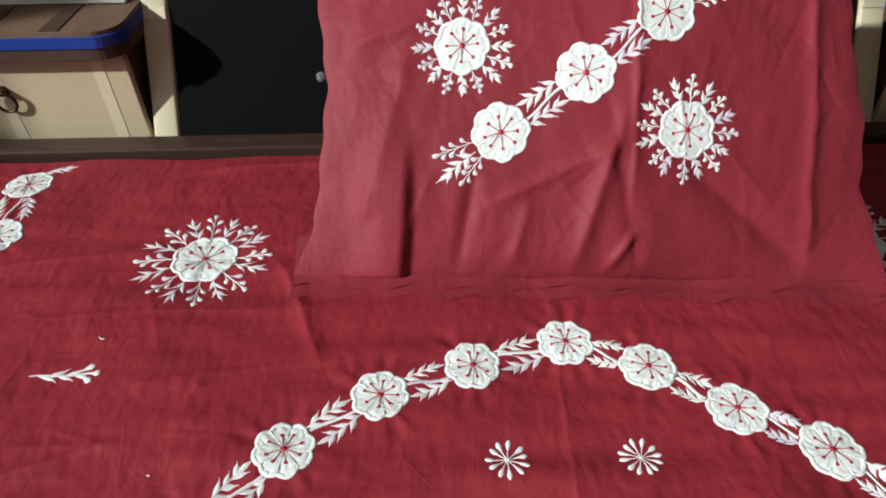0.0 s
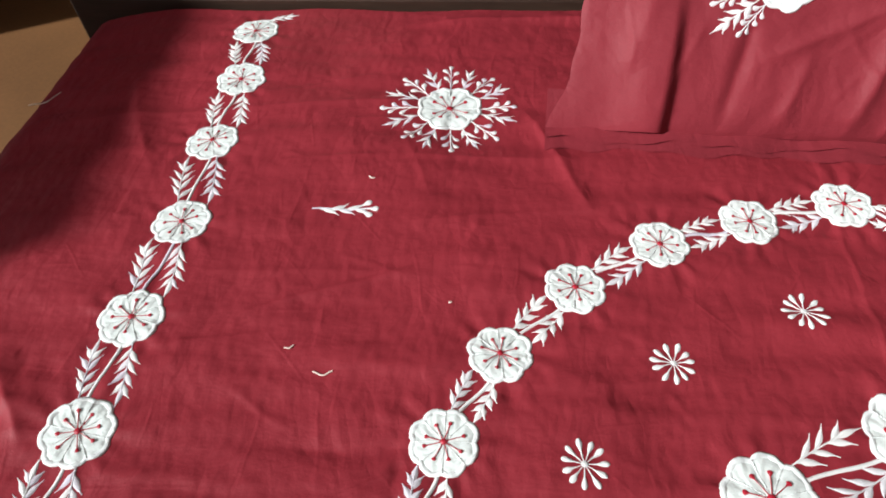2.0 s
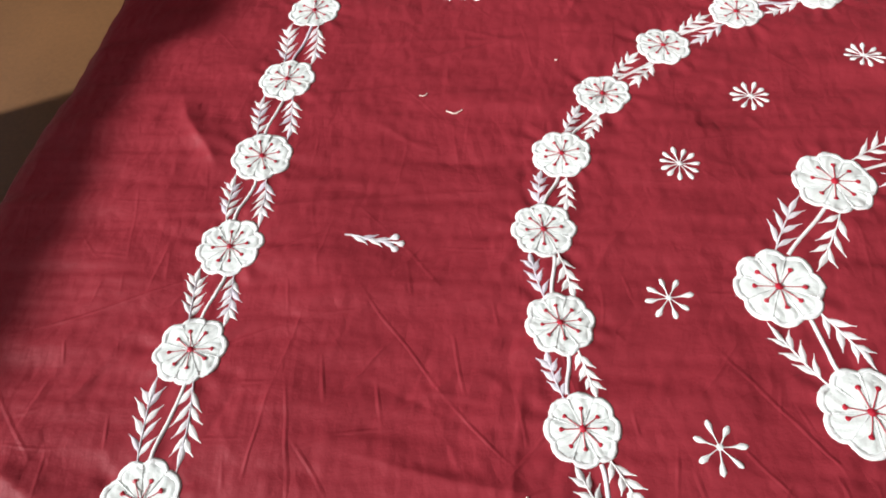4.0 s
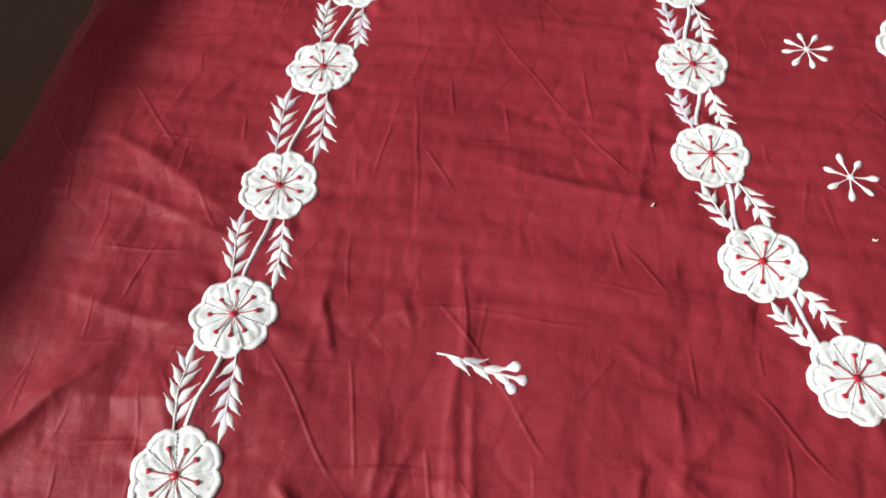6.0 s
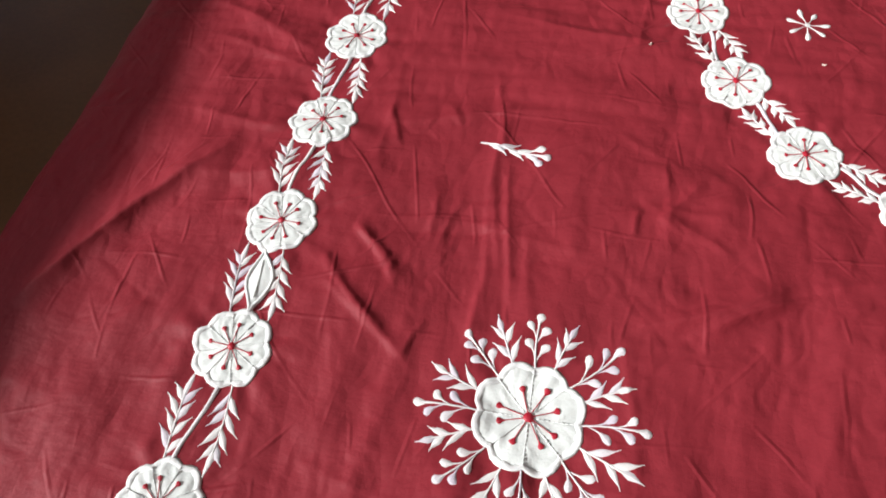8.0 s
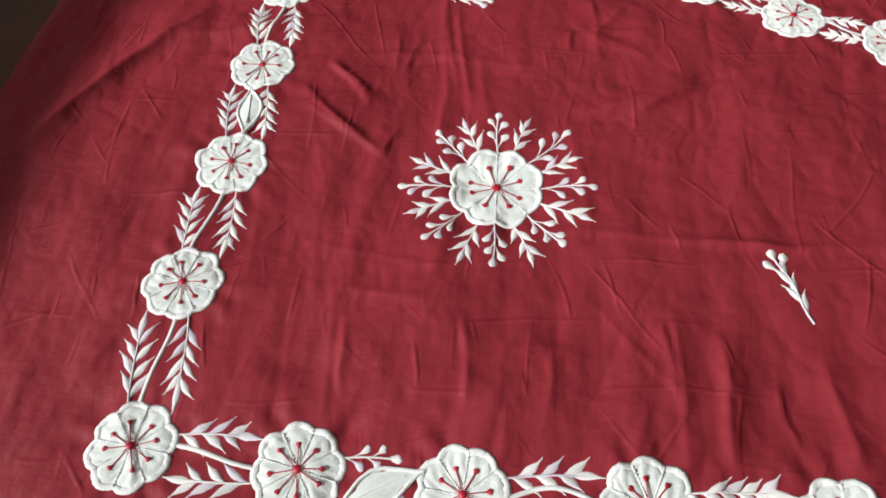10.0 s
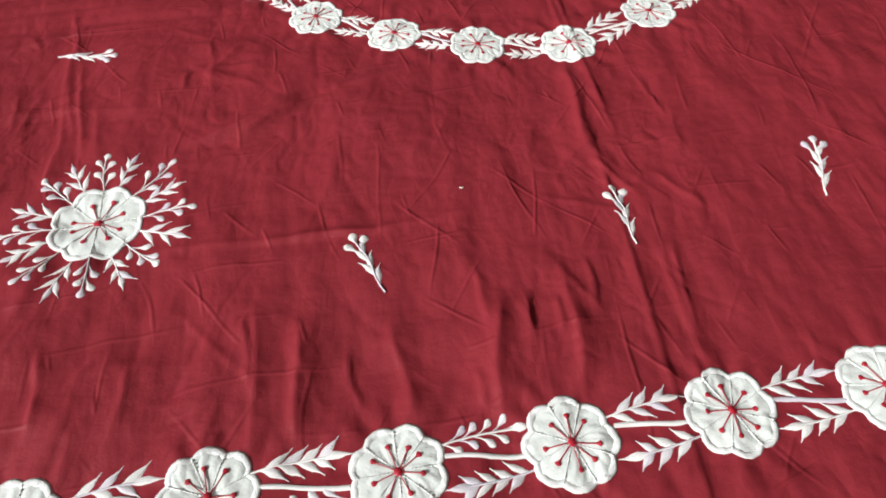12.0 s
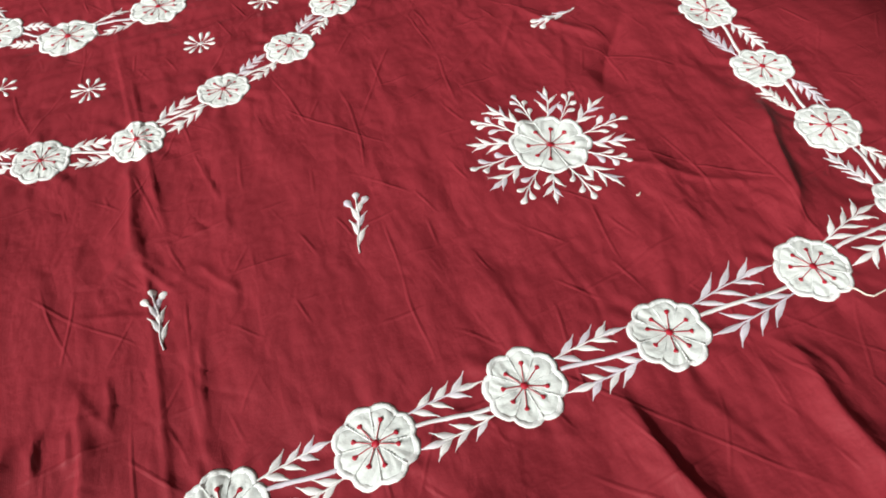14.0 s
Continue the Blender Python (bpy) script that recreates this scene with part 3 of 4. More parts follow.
def flower(surf, cx, cy, r, parent, turn=None, lobes=8, name="flower"):
    """An applique flower: puckered cotton patch, satin edge with petal seams, red stamens."""
    turn = random.uniform(0, 6.28) if turn is None else turn
    nt, nr = 120, 12
    wob = [random.uniform(-0.025, 0.025) for _ in range(lobes)]

    def outline(a):
        p = (a - turn) / (2 * math.pi) * lobes
        return r * (0.88 + 0.12 * abs(math.sin(math.pi * p)) ** 0.75 + wob[int(p) % lobes] * abs(math.sin(math.pi * p)))

    phase = random.uniform(0, 6)
    verts = [surf(cx, cy, 0.0012)]
    for i in range(1, nr + 1):
        q = i / nr
        for j in range(nt):
            a = 2 * math.pi * j / nt
            p = (a - turn) / (2 * math.pi) * lobes
            puff = 0.0010 * abs(math.sin(math.pi * p)) ** 0.5 * math.sin(math.pi * min(q * 1.02, 1))
            puck = 0.00038 * math.sin(4 * math.pi * p + phase + 4 * math.sin(5 * q + p)) * smooth(0.3, 0.6, q) + 0.00025 * math.sin(13 * q + 3 * a + phase)
            rr = outline(a) * 0.97 * q
            verts.append(surf(cx + rr * math.cos(a), cy + rr * math.sin(a), 0.0011 + 0.7 * puff + float(puck) - (0.0012 if i == nr else 0.0007 if i == nr - 1 else 0)))
    faces = [(0, 1 + j, 1 + (j + 1) % nt) for j in range(nt)] + grid_faces(nr, nt, 1, True)
    faces = [f if len(f) == 3 else f[::-1] for f in faces]
    body = mesh_object(name, verts, faces, PATCH, parent)
    # satin edge
    verts = []
    for j in range(nt):
        a = 2 * math.pi * j / nt
        o = outline(a) + random.uniform(-0.0003, 0.0003)
        rag = random.uniform(0.85, 1.15)
        for k, up in ((0.0002, -0.0004), (0.0006, 0.0005), (-0.0014, 0.0013), (-0.0042, 0.0014), (-0.0056, 0.0004)):
            verts.append(surf(cx + (o + k * rag) * math.cos(a), cy + (o + k * rag) * math.sin(a), up * rag))
    faces = [(a * 5 + i, a * 5 + i + 1, b * 5 + i + 1, b * 5 + i) for a in range(nt) for b in [(a + 1) % nt] for i in range(4)]
    mesh_object("satin_edge", verts, faces, THREAD, body)
    seams = []
    for i in range(lobes):
        a = turn + 2 * math.pi * i / lobes
        for k in range(9):
            q0 = 0.13 + 0.083 * k
            seams.append(cord(surf, [(cx + r * q * math.cos(a), cy + r * q * math.sin(a)) for q in (q0, q0 + 0.03, q0 + 0.058)], 0.0013, 0.0024))
    mesh_object("petal_seams", *join(seams), THREAD, body)
    # red stamens and the knot in the middle
    for i in range(lobes):
        a = turn + 2 * math.pi * (i + 0.5) / lobes + random.uniform(-0.16, 0.16)
        e = random.uniform(0.50, 0.58)
        c, s = math.cos(a), math.sin(a)
        lift = lambda x, y, h: surf(x, y, h + 0.0024)
        line = cord(lift, [(cx + r * q * c, cy + r * q * s) for q in (0.05, 0.18, 0.3, e - 0.06)], 0.0009, 0.0004)
        tip = pad(lift, cx + r * (e - 0.18) * c, cy + r * (e - 0.18) * s, cx + r * (e + 0.05) * c, cy + r * (e + 0.05) * s, r * 0.125, 0.0006, BERRY)
        mesh_object("stamen", *join([line, tip]), RED, body)
    verts = [surf(cx, cy, 0.0034)]
    for q, up in ((0.07, 0.0032), (0.095, 0.0022)):
        for j in range(10):
            a = 2 * math.pi * j / 10
            verts.append(surf(cx + r * q * math.cos(a), cy + r * q * math.sin(a), up))
    faces = [(0, 1 + j, 1 + (j + 1) % 10) for j in range(10)] + [f[::-1] for f in grid_faces(2, 10, 1, True)]
    mesh_object("centre_knot", verts, faces, RED, body)
    return body


def link(surf, a, b, ra, rb, parent, kinds=("leaf", "leaf"), middle="stem", flip=1, gap=0.017, apart=False):
    """What joins two flowers: a satin stem and a sprig on either side of it, growing opposite ways."""
    dx, dy = b[0] - a[0], b[1] - a[1]
    d = math.hypot(dx, dy)
    ux, uy, nx, ny = dx / d, dy / d, -dy / d * flip, dx / d * flip
    P = lambda s, o: (a[0] + ux * s + nx * o, a[1] + uy * s + ny * o)
    free = d - ra - rb
    bow = random.choice((-1, 1)) * random.uniform(0.05, 0.12)
    if middle == "stem":
        pts = []
        for i in range(9):
            q = i / 8
            pts.append(P(ra * 0.96 + (free + 0.08 * rb) * q, 0.0045 * math.sin((q - 0.5) * 3.0) + bow * 0.02))
        mesh_object("satin_stem", *cord(surf, pts, 0.0042, 0.0012), SPRIG, parent)
    elif middle == "leaf":
        if abs(dy) > abs(dx):
            leaf(surf, *P(ra * 0.92, gap * 0.3), *P(d - rb * 0.95, -gap * 0.2), 0.026, parent)
        else:
            leaf(surf, *P(ra * 0.92, gap * 1.75), *P(d - rb * 0.85, -gap * 0.8), 0.028, parent)
    else:
        for side in (-1, 0, 1):
            pts = [P(ra * 0.95 + (free + 0.05 * rb) * i / 10, side * 0.0095 * math.sin(math.pi * i / 10)) for i in range(11)]
            if side:
                mesh_object("satin_stem", *cord(surf, pts, 0.0040, 0.0012), THREAD, parent)
            else:
                mesh_object("satin_stem", *cord(surf, pts[2:8], 0.0014, 0.0014), THREAD, parent)
    long_side = abs(dy) > 2 * abs(dx)          # the sprigs along the sides are longer
    if middle == "leaf" and not long_side:
        kinds = ("berry", "berry")
    reach, tip = free + (0.27 if long_side else 0.19) * (ra + rb), gap * (1.5 if long_side else 1.15)
    pairs = 3 if gap != 0.016 else 4 if long_side or kinds != ("leaf", "leaf") else 3
    if middle == "leaf" and not long_side:
        reach, pairs = reach * 0.72, 2
    x0, y0 = P(d - rb * 0.80, gap * 0.85)
    x1, y1 = P(d - rb * 0.80 - reach, tip)
    sprig(surf, x0, y0, x1, y1, kinds[0], pairs, 0.78, 0.03, lw=0.0071, parent=parent, apart=apart)
    x0, y0 = P(ra * 0.80, -gap * 0.85)
    x1, y1 = P(ra * 0.80 + reach, -tip)
    sprig(surf, x0, y0, x1, y1, kinds[1], pairs, 0.78, 0.03, lw=0.0072, parent=parent, apart=apart)


def leaf(surf, x0, y0, x1, y1, w, parent):
    """A broad applique leaf with a satin edge and a vein."""
    shape = ((0, 0.02), (0.08, 0.12), (0.2, 0.45), (0.36, 0.85), (0.5, 1.0), (0.64, 0.86), (0.8, 0.45), (0.92, 0.12), (1, 0.03))
    v, f = pad(surf, x0, y0, x1, y1, w, 0.0018, shape, 0.05)
    body = mesh_object("applique_leaf", v, f, PATCH, parent)
    dx, dy = x1 - x0, y1 - y0
    ln = math.hypot(dx, dy)
    nx, ny = -dy / ln, dx / ln
    pieces = []
    for side in (-1, 1):
        pts = []
        for s, k in shape:
            off = 0.05 * ln * 4 * s * (1 - s) + side * w / 2 * k
            pts.append((x0 + dx * s + nx * off, y0 + dy * s + ny * off))
        pieces.append(cord(surf, pts, 0.0036, 0.0024))
    mid = [(x0 + dx * s + nx * 0.05 * ln * 4 * s * (1 - s), y0 + dy * s + ny * 0.05 * ln * 4 * s * (1 - s)) for s in (0.2, 0.35, 0.5, 0.65, 0.8)]
    pieces.append(cord(surf, mid, 0.0012, 0.0026))
    mesh_object("satin_edge", *join(pieces), THREAD, body)


def sunburst(surf, cx, cy, r, reach, parent, turn=0.0, sprays=16):
    """A flower ringed by sprays of leaves and of berries in turn."""
    body = flower(surf, cx, cy, r, parent, turn + 0.20, name="sunburst_flower")
    for i in range(sprays):
        a = turn + 2 * math.pi * (i + 0.5) / sprays + random.uniform(-0.03, 0.03)
        e = reach * random.uniform(0.97, 1.09)
        c, s = math.cos(a), math.sin(a)
        sprig(surf, cx + r * 0.90 * c, cy + r * 0.90 * s, cx + e * c, cy + e * s, "leaf" if i % 2 else "berry", 2, 0.72, random.uniform(-0.05, 0.05), 0.0066 if i % 2 else 0.0084, parent, "spray", 1.16, reach > 0.08)


def star(surf, cx, cy, r, arms, parent):
    turn = random.uniform(0, 1)
    verts = [surf(cx, cy, 0.0018)]
    for j in range(10):
        a = 2 * math.pi * j / 10
        verts.append(surf(cx + r * 0.13 * math.cos(a), cy + r * 0.13 * math.sin(a), 0.0008))
    body = mesh_object("embroidered_star", verts, [(0, 1 + j, 1 + (j + 1) % 10) for j in range(10)], THREAD, parent)
    for i in range(arms):
        a = turn + 2 * math.pi * i / arms + random.uniform(-0.07, 0.07)
        e = r * random.uniform(0.9, 1.06)
        mesh_object("arm", *pad(surf, cx, cy, cx + e * math.cos(a), cy + e * math.sin(a), r * 0.27, 0.0012, BERRY), THREAD, body)


def single_sprig(surf, x0, y0, x1, y1, parent):
    """A lone sprig from its tail to its berried end, leaves on alternate sides."""
    dx, dy = x1 - x0, y1 - y0
    ln = math.hypot(dx, dy)
    nx, ny = -dy / ln, dx / ln
    P = lambda s, o: (x0 + dx * s + nx * o, y0 + dy * s + ny * o)
    pieces = [cord(surf, [P(s / 8 * 0.9, 0.0015 * math.sin(s)) for s in range(9)], 0.0018, 0.0016)]
    for i, s in enumerate((0.12, 0.24, 0.36, 0.48, 0.60)):
        side = 1 if i % 2 else -1
        pieces.append(pad(surf, *P(s, 0), *P(s + 0.30, side * ln * 0.12), 0.0080, 0.0012, POINTED, -0.1 * side))
    for s, o in ((0.62, 0.16), (0.66, -0.13), (0.74, 0.02)):
        pieces.append(pad(surf, *P(s, 0), *P(s + 0.26, o * ln), 0.0094, 0.0013, BERRY))
    body = mesh_object("single_sprig", *pieces[0], SPRIG, parent)
    for k, (v, f) in enumerate(pieces[1:]):
        mesh_object("leaf" if k < 5 else "berry", v, f, SPRIG, body)


# ---- the bed ----
bed = thing("bed", "dark-stained wooden bed frame with a low head rail", "bed", at=(0.09, -0.04, 0))
bx, by = 0.09, -0.04
for name, x0, x1, y0, y1, z0, z1 in (("side_rail", WEST + 0.03, WEST + 0.07, FOOT + 0.05, HEAD - 0.02, 0.16, 0.30), ("side_rail", EAST - 0.07, EAST - 0.03, FOOT + 0.05, HEAD - 0.02, 0.16, 0.30),
                                     ("foot_rail", WEST + 0.07, EAST - 0.07, FOOT + 0.03, FOOT + 0.07, 0.16, 0.30), ("slat_deck", WEST + 0.07, EAST - 0.07, FOOT + 0.07, HEAD - 0.03, 0.24, 0.27),
                                     ("head_rail", WEST - 0.01, EAST + 0.01, HEAD - 0.045, HEAD - 0.002, 0.14, 0.512)):
    part(name, box_bm(x0 - bx, x1 - bx, y0 - by, y1 - by, z0, z1, 0.004), WOOD, bed)
for x in (WEST + 0.05, EAST - 0.05):
    for y in (FOOT + 0.05, HEAD - 0.06):
        part("leg", box_bm(x - 0.035 - bx, x + 0.035 - bx, y - 0.035 - by, y + 0.035 - by, 0, 0.17, 0.005), WOOD, bed)
tagged(part("mattress", box_bm(WEST + 0.15, EAST - 0.055, FOOT + 0.06, HEAD - 0.05, 0.272, 0.478, 0.03, 3), MATTRESS), "thick mattress under the maroon sheet", "mattress")

# the sheet: flat over the top, rolled over both sides and the foot, then hanging
RAD = 0.06


def profile(s, lo, hi):
    """Place and drop of the cloth s metres along its width, bent down past lo and hi."""
    if lo is not None and s < lo + RAD:
        e = lo + RAD - s
        a = min(e / RAD, math.pi / 2)
        return lo + RAD - RAD * math.sin(a), RAD * (1 - math.cos(a)) + max(0, e - RAD * math.pi / 2), a
    if hi is not None and s > hi - RAD:
        e = s - hi + RAD
        a = min(e / RAD, math.pi / 2)
        return hi - RAD + RAD * math.sin(a), RAD * (1 - math.cos(a)) + max(0, e - RAD * math.pi / 2), a
    return s, 0.0, 0.0


ss = np.concatenate([np.arange(-1.28, -0.97, 0.01), np.arange(-0.97, 0.93, 0.0025), np.arange(0.93, 1.45, 0.01)])
tt = np.concatenate([np.arange(-1.34, -1.07, 0.01), np.arange(-1.07, 0.945, 0.0025)])
px, py = np.array([profile(float(s), WEST, EAST) for s in ss]), np.array([profile(float(t), FOOT, None) for t in tt])
sx, sy = np.broadcast_to(px[:, 0][:, None], (len(ss), len(tt))), np.broadcast_to(py[:, 0][None, :], (len(ss), len(tt)))
dz, ez = px[:, 1][:, None], py[:, 1][None, :]
drop = np.where(np.minimum(dz, ez) > 0, np.maximum(dz, ez), dz + ez)
fi, fj = np.clip((sx - GX[0]) / STEP, 0, len(GX) - 2.001), np.clip((sy - GY[0]) / STEP, 0, len(GY) - 2.001)
ia, ja = fi.astype(int), fj.astype(int)
fu, fw = fi - ia, fj - ja
lift = (Z[ia, ja] * (1 - fu) + Z[ia + 1, ja] * fu) * (1 - fw) + (Z[ia, ja + 1] * (1 - fu) + Z[ia + 1, ja + 1] * fu) * fw
wave = 0.014 * np.abs(np.sin(sx * 26 + 2 * np.sin(sx * 7))) * np.minimum(1, ez / 0.15)
verts = np.stack([sx, sy - wave, np.maximum(TOP + lift - drop, 0.2)], -1).reshape(-1, 3)
me = bpy.data.meshes.new("bedsheet")
na, nb = len(ss), len(tt)
base = (np.arange(na - 1)[:, None] * nb + np.arange(nb - 1)[None, :]).ravel()
quads = np.stack([base, base + nb, base + nb + 1, base + 1], -1)
me.vertices.add(len(verts))
me.vertices.foreach_set("co", verts.astype(np.float32).ravel())
me.loops.add(quads.size)
me.loops.foreach_set("vertex_index", quads.astype(np.int32).ravel())
me.polygons.add(len(quads))
me.polygons.foreach_set("loop_start", np.arange(0, quads.size, 4, dtype=np.int32))
me.polygons.foreach_set("use_smooth", np.ones(len(quads), dtype=bool))
me.materials.append(MAROON)
me.update(calc_edges=True)
sheet = new("bedsheet", me)
tagged(sheet, "creased maroon cotton bedsheet with white applique flowers and embroidery", "bedsheet")

random.seed(5)
for p in RING:
    flower(on_bed, *p, rr, sheet)
for a, b in zip(RING, RING[1:] + RING[:1]):
    link(on_bed, a, b, rr, rr, sheet, flip=-1, gap=0.012)
for p in BORDER:
    flower(on_bed, *p, rb, sheet)
for i, (a, b) in enumerate(zip(BORDER, BORDER[1:])):
    kinds, middle = ("leaf", "leaf"), "stem"
    if i == 10 or i == 14:
        middle = "leaf"
    if i == 15:
        middle = "lens"
    if i in (14, 17):
        kinds = ("leaf", "berry")
    if i == 16:
        kinds = ("berry", "leaf")
    link(on_bed, a, b, rb, rb, sheet, kinds, middle, flip=-1, gap=0.016, apart=2 < i < 22)
sprig(on_bed, -0.655, 0.908, -0.60, 0.925, "leaf", 3, 0.7, parent=sheet)
for (x, y), turn in zip(SUNBURSTS, (-0.13, -0.16, -0.20, -0.10)):
    sunburst(on_bed, x, y, 0.0465, 0.0925, sheet, turn)
# inner medallion and the stars round it
for p in MEDALLION:
    flower(on_bed, *p, 0.042, sheet)
for a, b in zip(MEDALLION, MEDALLION[1:] + MEDALLION[:1]):
    link(on_bed, a, b, 0.042, 0.042, sheet, flip=-1, gap=0.02)
STARS = ((0.055, 0.373, 11), (0.194, 0.372, 12), (-0.086, 0.306, 11), (-0.180, 0.197, 11), (-0.207, 0.030, 8), (-0.180, -0.113, 7), (-0.041, -0.212, 8),
         (0.066, -0.265, 10), (0.215, -0.232, 10), (0.319, -0.171, 10), (0.40, -0.04, 9), (0.42, 0.10, 9), (0.38, 0.23, 10), (0.309, 0.299, 10))
for x, y, arms in STARS:
    star(on_bed, x, y, 0.0235, arms, sheet)
for x0, y0, x1, y1 in ((-0.489, 0.495, -0.407, 0.496), (-0.537, 0.090, -0.472, 0.082), (-0.497, -0.322, -0.424, -0.335), (-0.134, -0.711, -0.160, -0.642),
                       (0.100, -0.692, 0.099, -0.616), (0.300, -0.661, 0.323, -0.583), (0.701, -0.389, 0.629, -0.401), (0.72, 0.08, 0.66, 0.08)):
    single_sprig(on_bed, x0, y0, x1, y1, sheet)

# loose thread ends and lint lying on the sheet
for x, y, ln, turn in ((-0.474, 0.302, 0.010, 20), (-0.434, 0.275, 0.020, 5), (-0.423, 0.547, 0.008, -20), (-0.312, 0.367, 0.003, 0), (0.59, -0.716, 0.006, 10),
                       (-0.341, -0.167, 0.004, 50), (-0.167, -0.173, 0.004, 0), (-0.05, -0.601, 0.004, 0), (0.712, -0.905, 0.034, -30), (-0.955, 0.72, 0.05, 30)):
    a = radians(turn)
    pts = [(x + ln * (q - 0.5) * math.cos(a) - 0.12 * ln * math.cos(6 * q) * math.sin(a), y + ln * (q - 0.5) * math.sin(a) + 0.12 * ln * math.cos(6 * q)) for q in (0, 0.2, 0.4, 0.6, 0.8, 1)]
    bit = mesh_object("loose_thread", *cord(lambda u, v, h: on_bed(u, v, h + 0.0008), pts, 0.0016, 0.001), LINT)
    tagged(bit, "pale loose thread end lying on the sheet", "thread", "loose threads")

# ---- pillow leaning towards the headboard ----
PW, PH, LEANED, PYAW = 0.745, 0.47, radians(50), radians(-2.6)
PO = Vector((0.186, 0.632, TOP + 0.006))
PU = Vector((math.cos(PYAW), math.sin(PYAW), 0))
PB = Vector((-math.sin(PYAW), math.cos(PYAW), 0))
PV = PB * math.cos(LEANED) + Vector((0, 0, math.sin(LEANED)))
PN = PB * -math.sin(LEANED) + Vector((0, 0, math.cos(LEANED)))


def ease(a, b, v):
    v = min(1.0, max(0.0, (v - a) / (b - a)))
    return v * v * (3 - 2 * v)


def pillow_fold(u, v, x0, y0, x1, y1, w, h):
    dx, dy = x1 - x0, y1 - y0
    ln = math.hypot(dx, dy)
    d = ((u - x0) * -dy + (v - y0) * dx) / ln
    if abs(d) > 3.5 * w:
        return 0.0
    s = ((u - x0) * dx + (v - y0) * dy) / ln / ln
    return h * math.exp(-abs(d / w) ** 1.5) * ease(-0.2, 0.2, s) * ease(1.2, 0.8, s)


PFOLDS = ((0.045, -0.10, 0.060, 0.60, 0.10, 0.016), (-0.17, 0.02, -0.15, 0.14, 0.010, -0.006), (-0.02, 0.02, 0.035, 0.20, 0.012, 0.010), (0.06, 0.02, 0.02, 0.22, 0.010, -0.0045),
          (-0.12, 0.10, 0.03, 0.17, 0.010, 0.006), (0.02, 0.01, 0.055, 0.06, 0.006, 0.008), (0.13, 0.14, 0.28, 0.02, 0.020, -0.012), (0.28, 0.0, 0.30, 0.40, 0.010, 0.007),
          (0.05, 0.12, 0.055, 0.46, 0.005, 0.005), (-0.30, 0.08, -0.24, 0.30, 0.020, 0.006), (-0.32, 0.30, -0.20, 0.34, 0.012, 0.006), (-0.1, 0.02, -0.08, 0.10, 0.01, 0.005))


PCREASES = []
for i in range(46):
    a, ln = rng.normal(math.pi / 2, 0.5), rng.uniform(0.03, 0.12)
    x, y = rng.uniform(-0.34, 0.34), rng.uniform(0.02, 0.44) ** (1.3 if i % 2 else 1)
    dx, dy = math.cos(a) * ln / 2, math.sin(a) * ln / 2
    PCREASES.append((x - dx, y - dy, x + dx, y + dy, rng.uniform(0.0025, 0.0045), rng.uniform(0.0006, 0.0016) * rng.choice((-1, 1))))
PCREASES = tuple(PCREASES)


def swell(u, v):
    """How far the filling pushes the case out, 0 at the seams."""
    a, b = min(1, abs(2 * u / PW)), min(1, abs(2 * v / PH - 1))
    return (max(0, 1 - a ** 2.4) ** 0.8) * (max(0, 1 - b ** 2.4) ** 0.7)


# half widths of the case at heights up its two sides: flared at the open hem, drawn in above
SIDES = (((0, 0.391), (0.066, 0.364), (0.12, 0.357), (0.18, 0.353), (0.25, 0.346), (0.36, 0.358), (0.48, 0.372)),
         ((0, 0.392), (0.07, 0.373), (0.124, 0.354), (0.20, 0.358), (0.29, 0.342), (0.365, 0.336), (0.48, 0.345)))


def side(u, v):
    """Where a point u across the case lies once its edge is drawn in or flared."""
    row = SIDES[0 if u < 0 else 1]
    wide = float(np.interp(v, [a for a, b in row], [b for a, b in row])) + 0.0015 * math.sin(v * 95)
    return u * (1 + (2 * wide / PW - 1) * abs(2 * u / PW) ** 3)


def on_pillow(u, v, h=0.0):
    k = swell(u, v)
    out = 0.027 * k + 0.0022 * noise.noise((u * 9, v * 9, 3)) * min(1, 3 * k) + 0.0012 * noise.noise((u * 34, v * 26, 8)) * min(1, 3 * k)
    for f in PFOLDS + PCREASES:
        out += 0.8 * pillow_fold(u, v, *f) * min(1, 0.25 + 2 * k)
    out += 0.013 * ease(-0.335, -0.250, u) * (1 - ease(-0.248, -0.228, u)) * (1 - ease(0.10, 0.20, v))
    return tuple(PO + PU * side(u, v) + PV * v + PN * (out + h))


def under_pillow(u, v):
    k = swell(u, v)
    p = Vector(on_pillow(u, v)) if k < 0.001 else PO + PU * side(u, v) + PV * v
    p = p - PN * (0.085 * k)
    p.z = max(p.z, TOP + 0.004)
    return tuple(p)


nu, nv = 220, 140
front, back = [], []
for i in range(nu + 1):
    u = PW * (i / nu - 0.5)
    for j in range(nv + 1):
        v = PH * j / nv
        front.append(on_pillow(u, v))
        back.append(under_pillow(u, v))
fv, ff = front, [f[::-1] for f in grid_faces(nu + 1, nv + 1)]
bf = grid_faces(nu + 1, nv + 1, len(front))
pillow = mesh_object("pillow", fv + back, ff + bf, CASE)
tagged(pillow, "plump maroon pillow with white applique flowers leaning on the bed", "pillow")
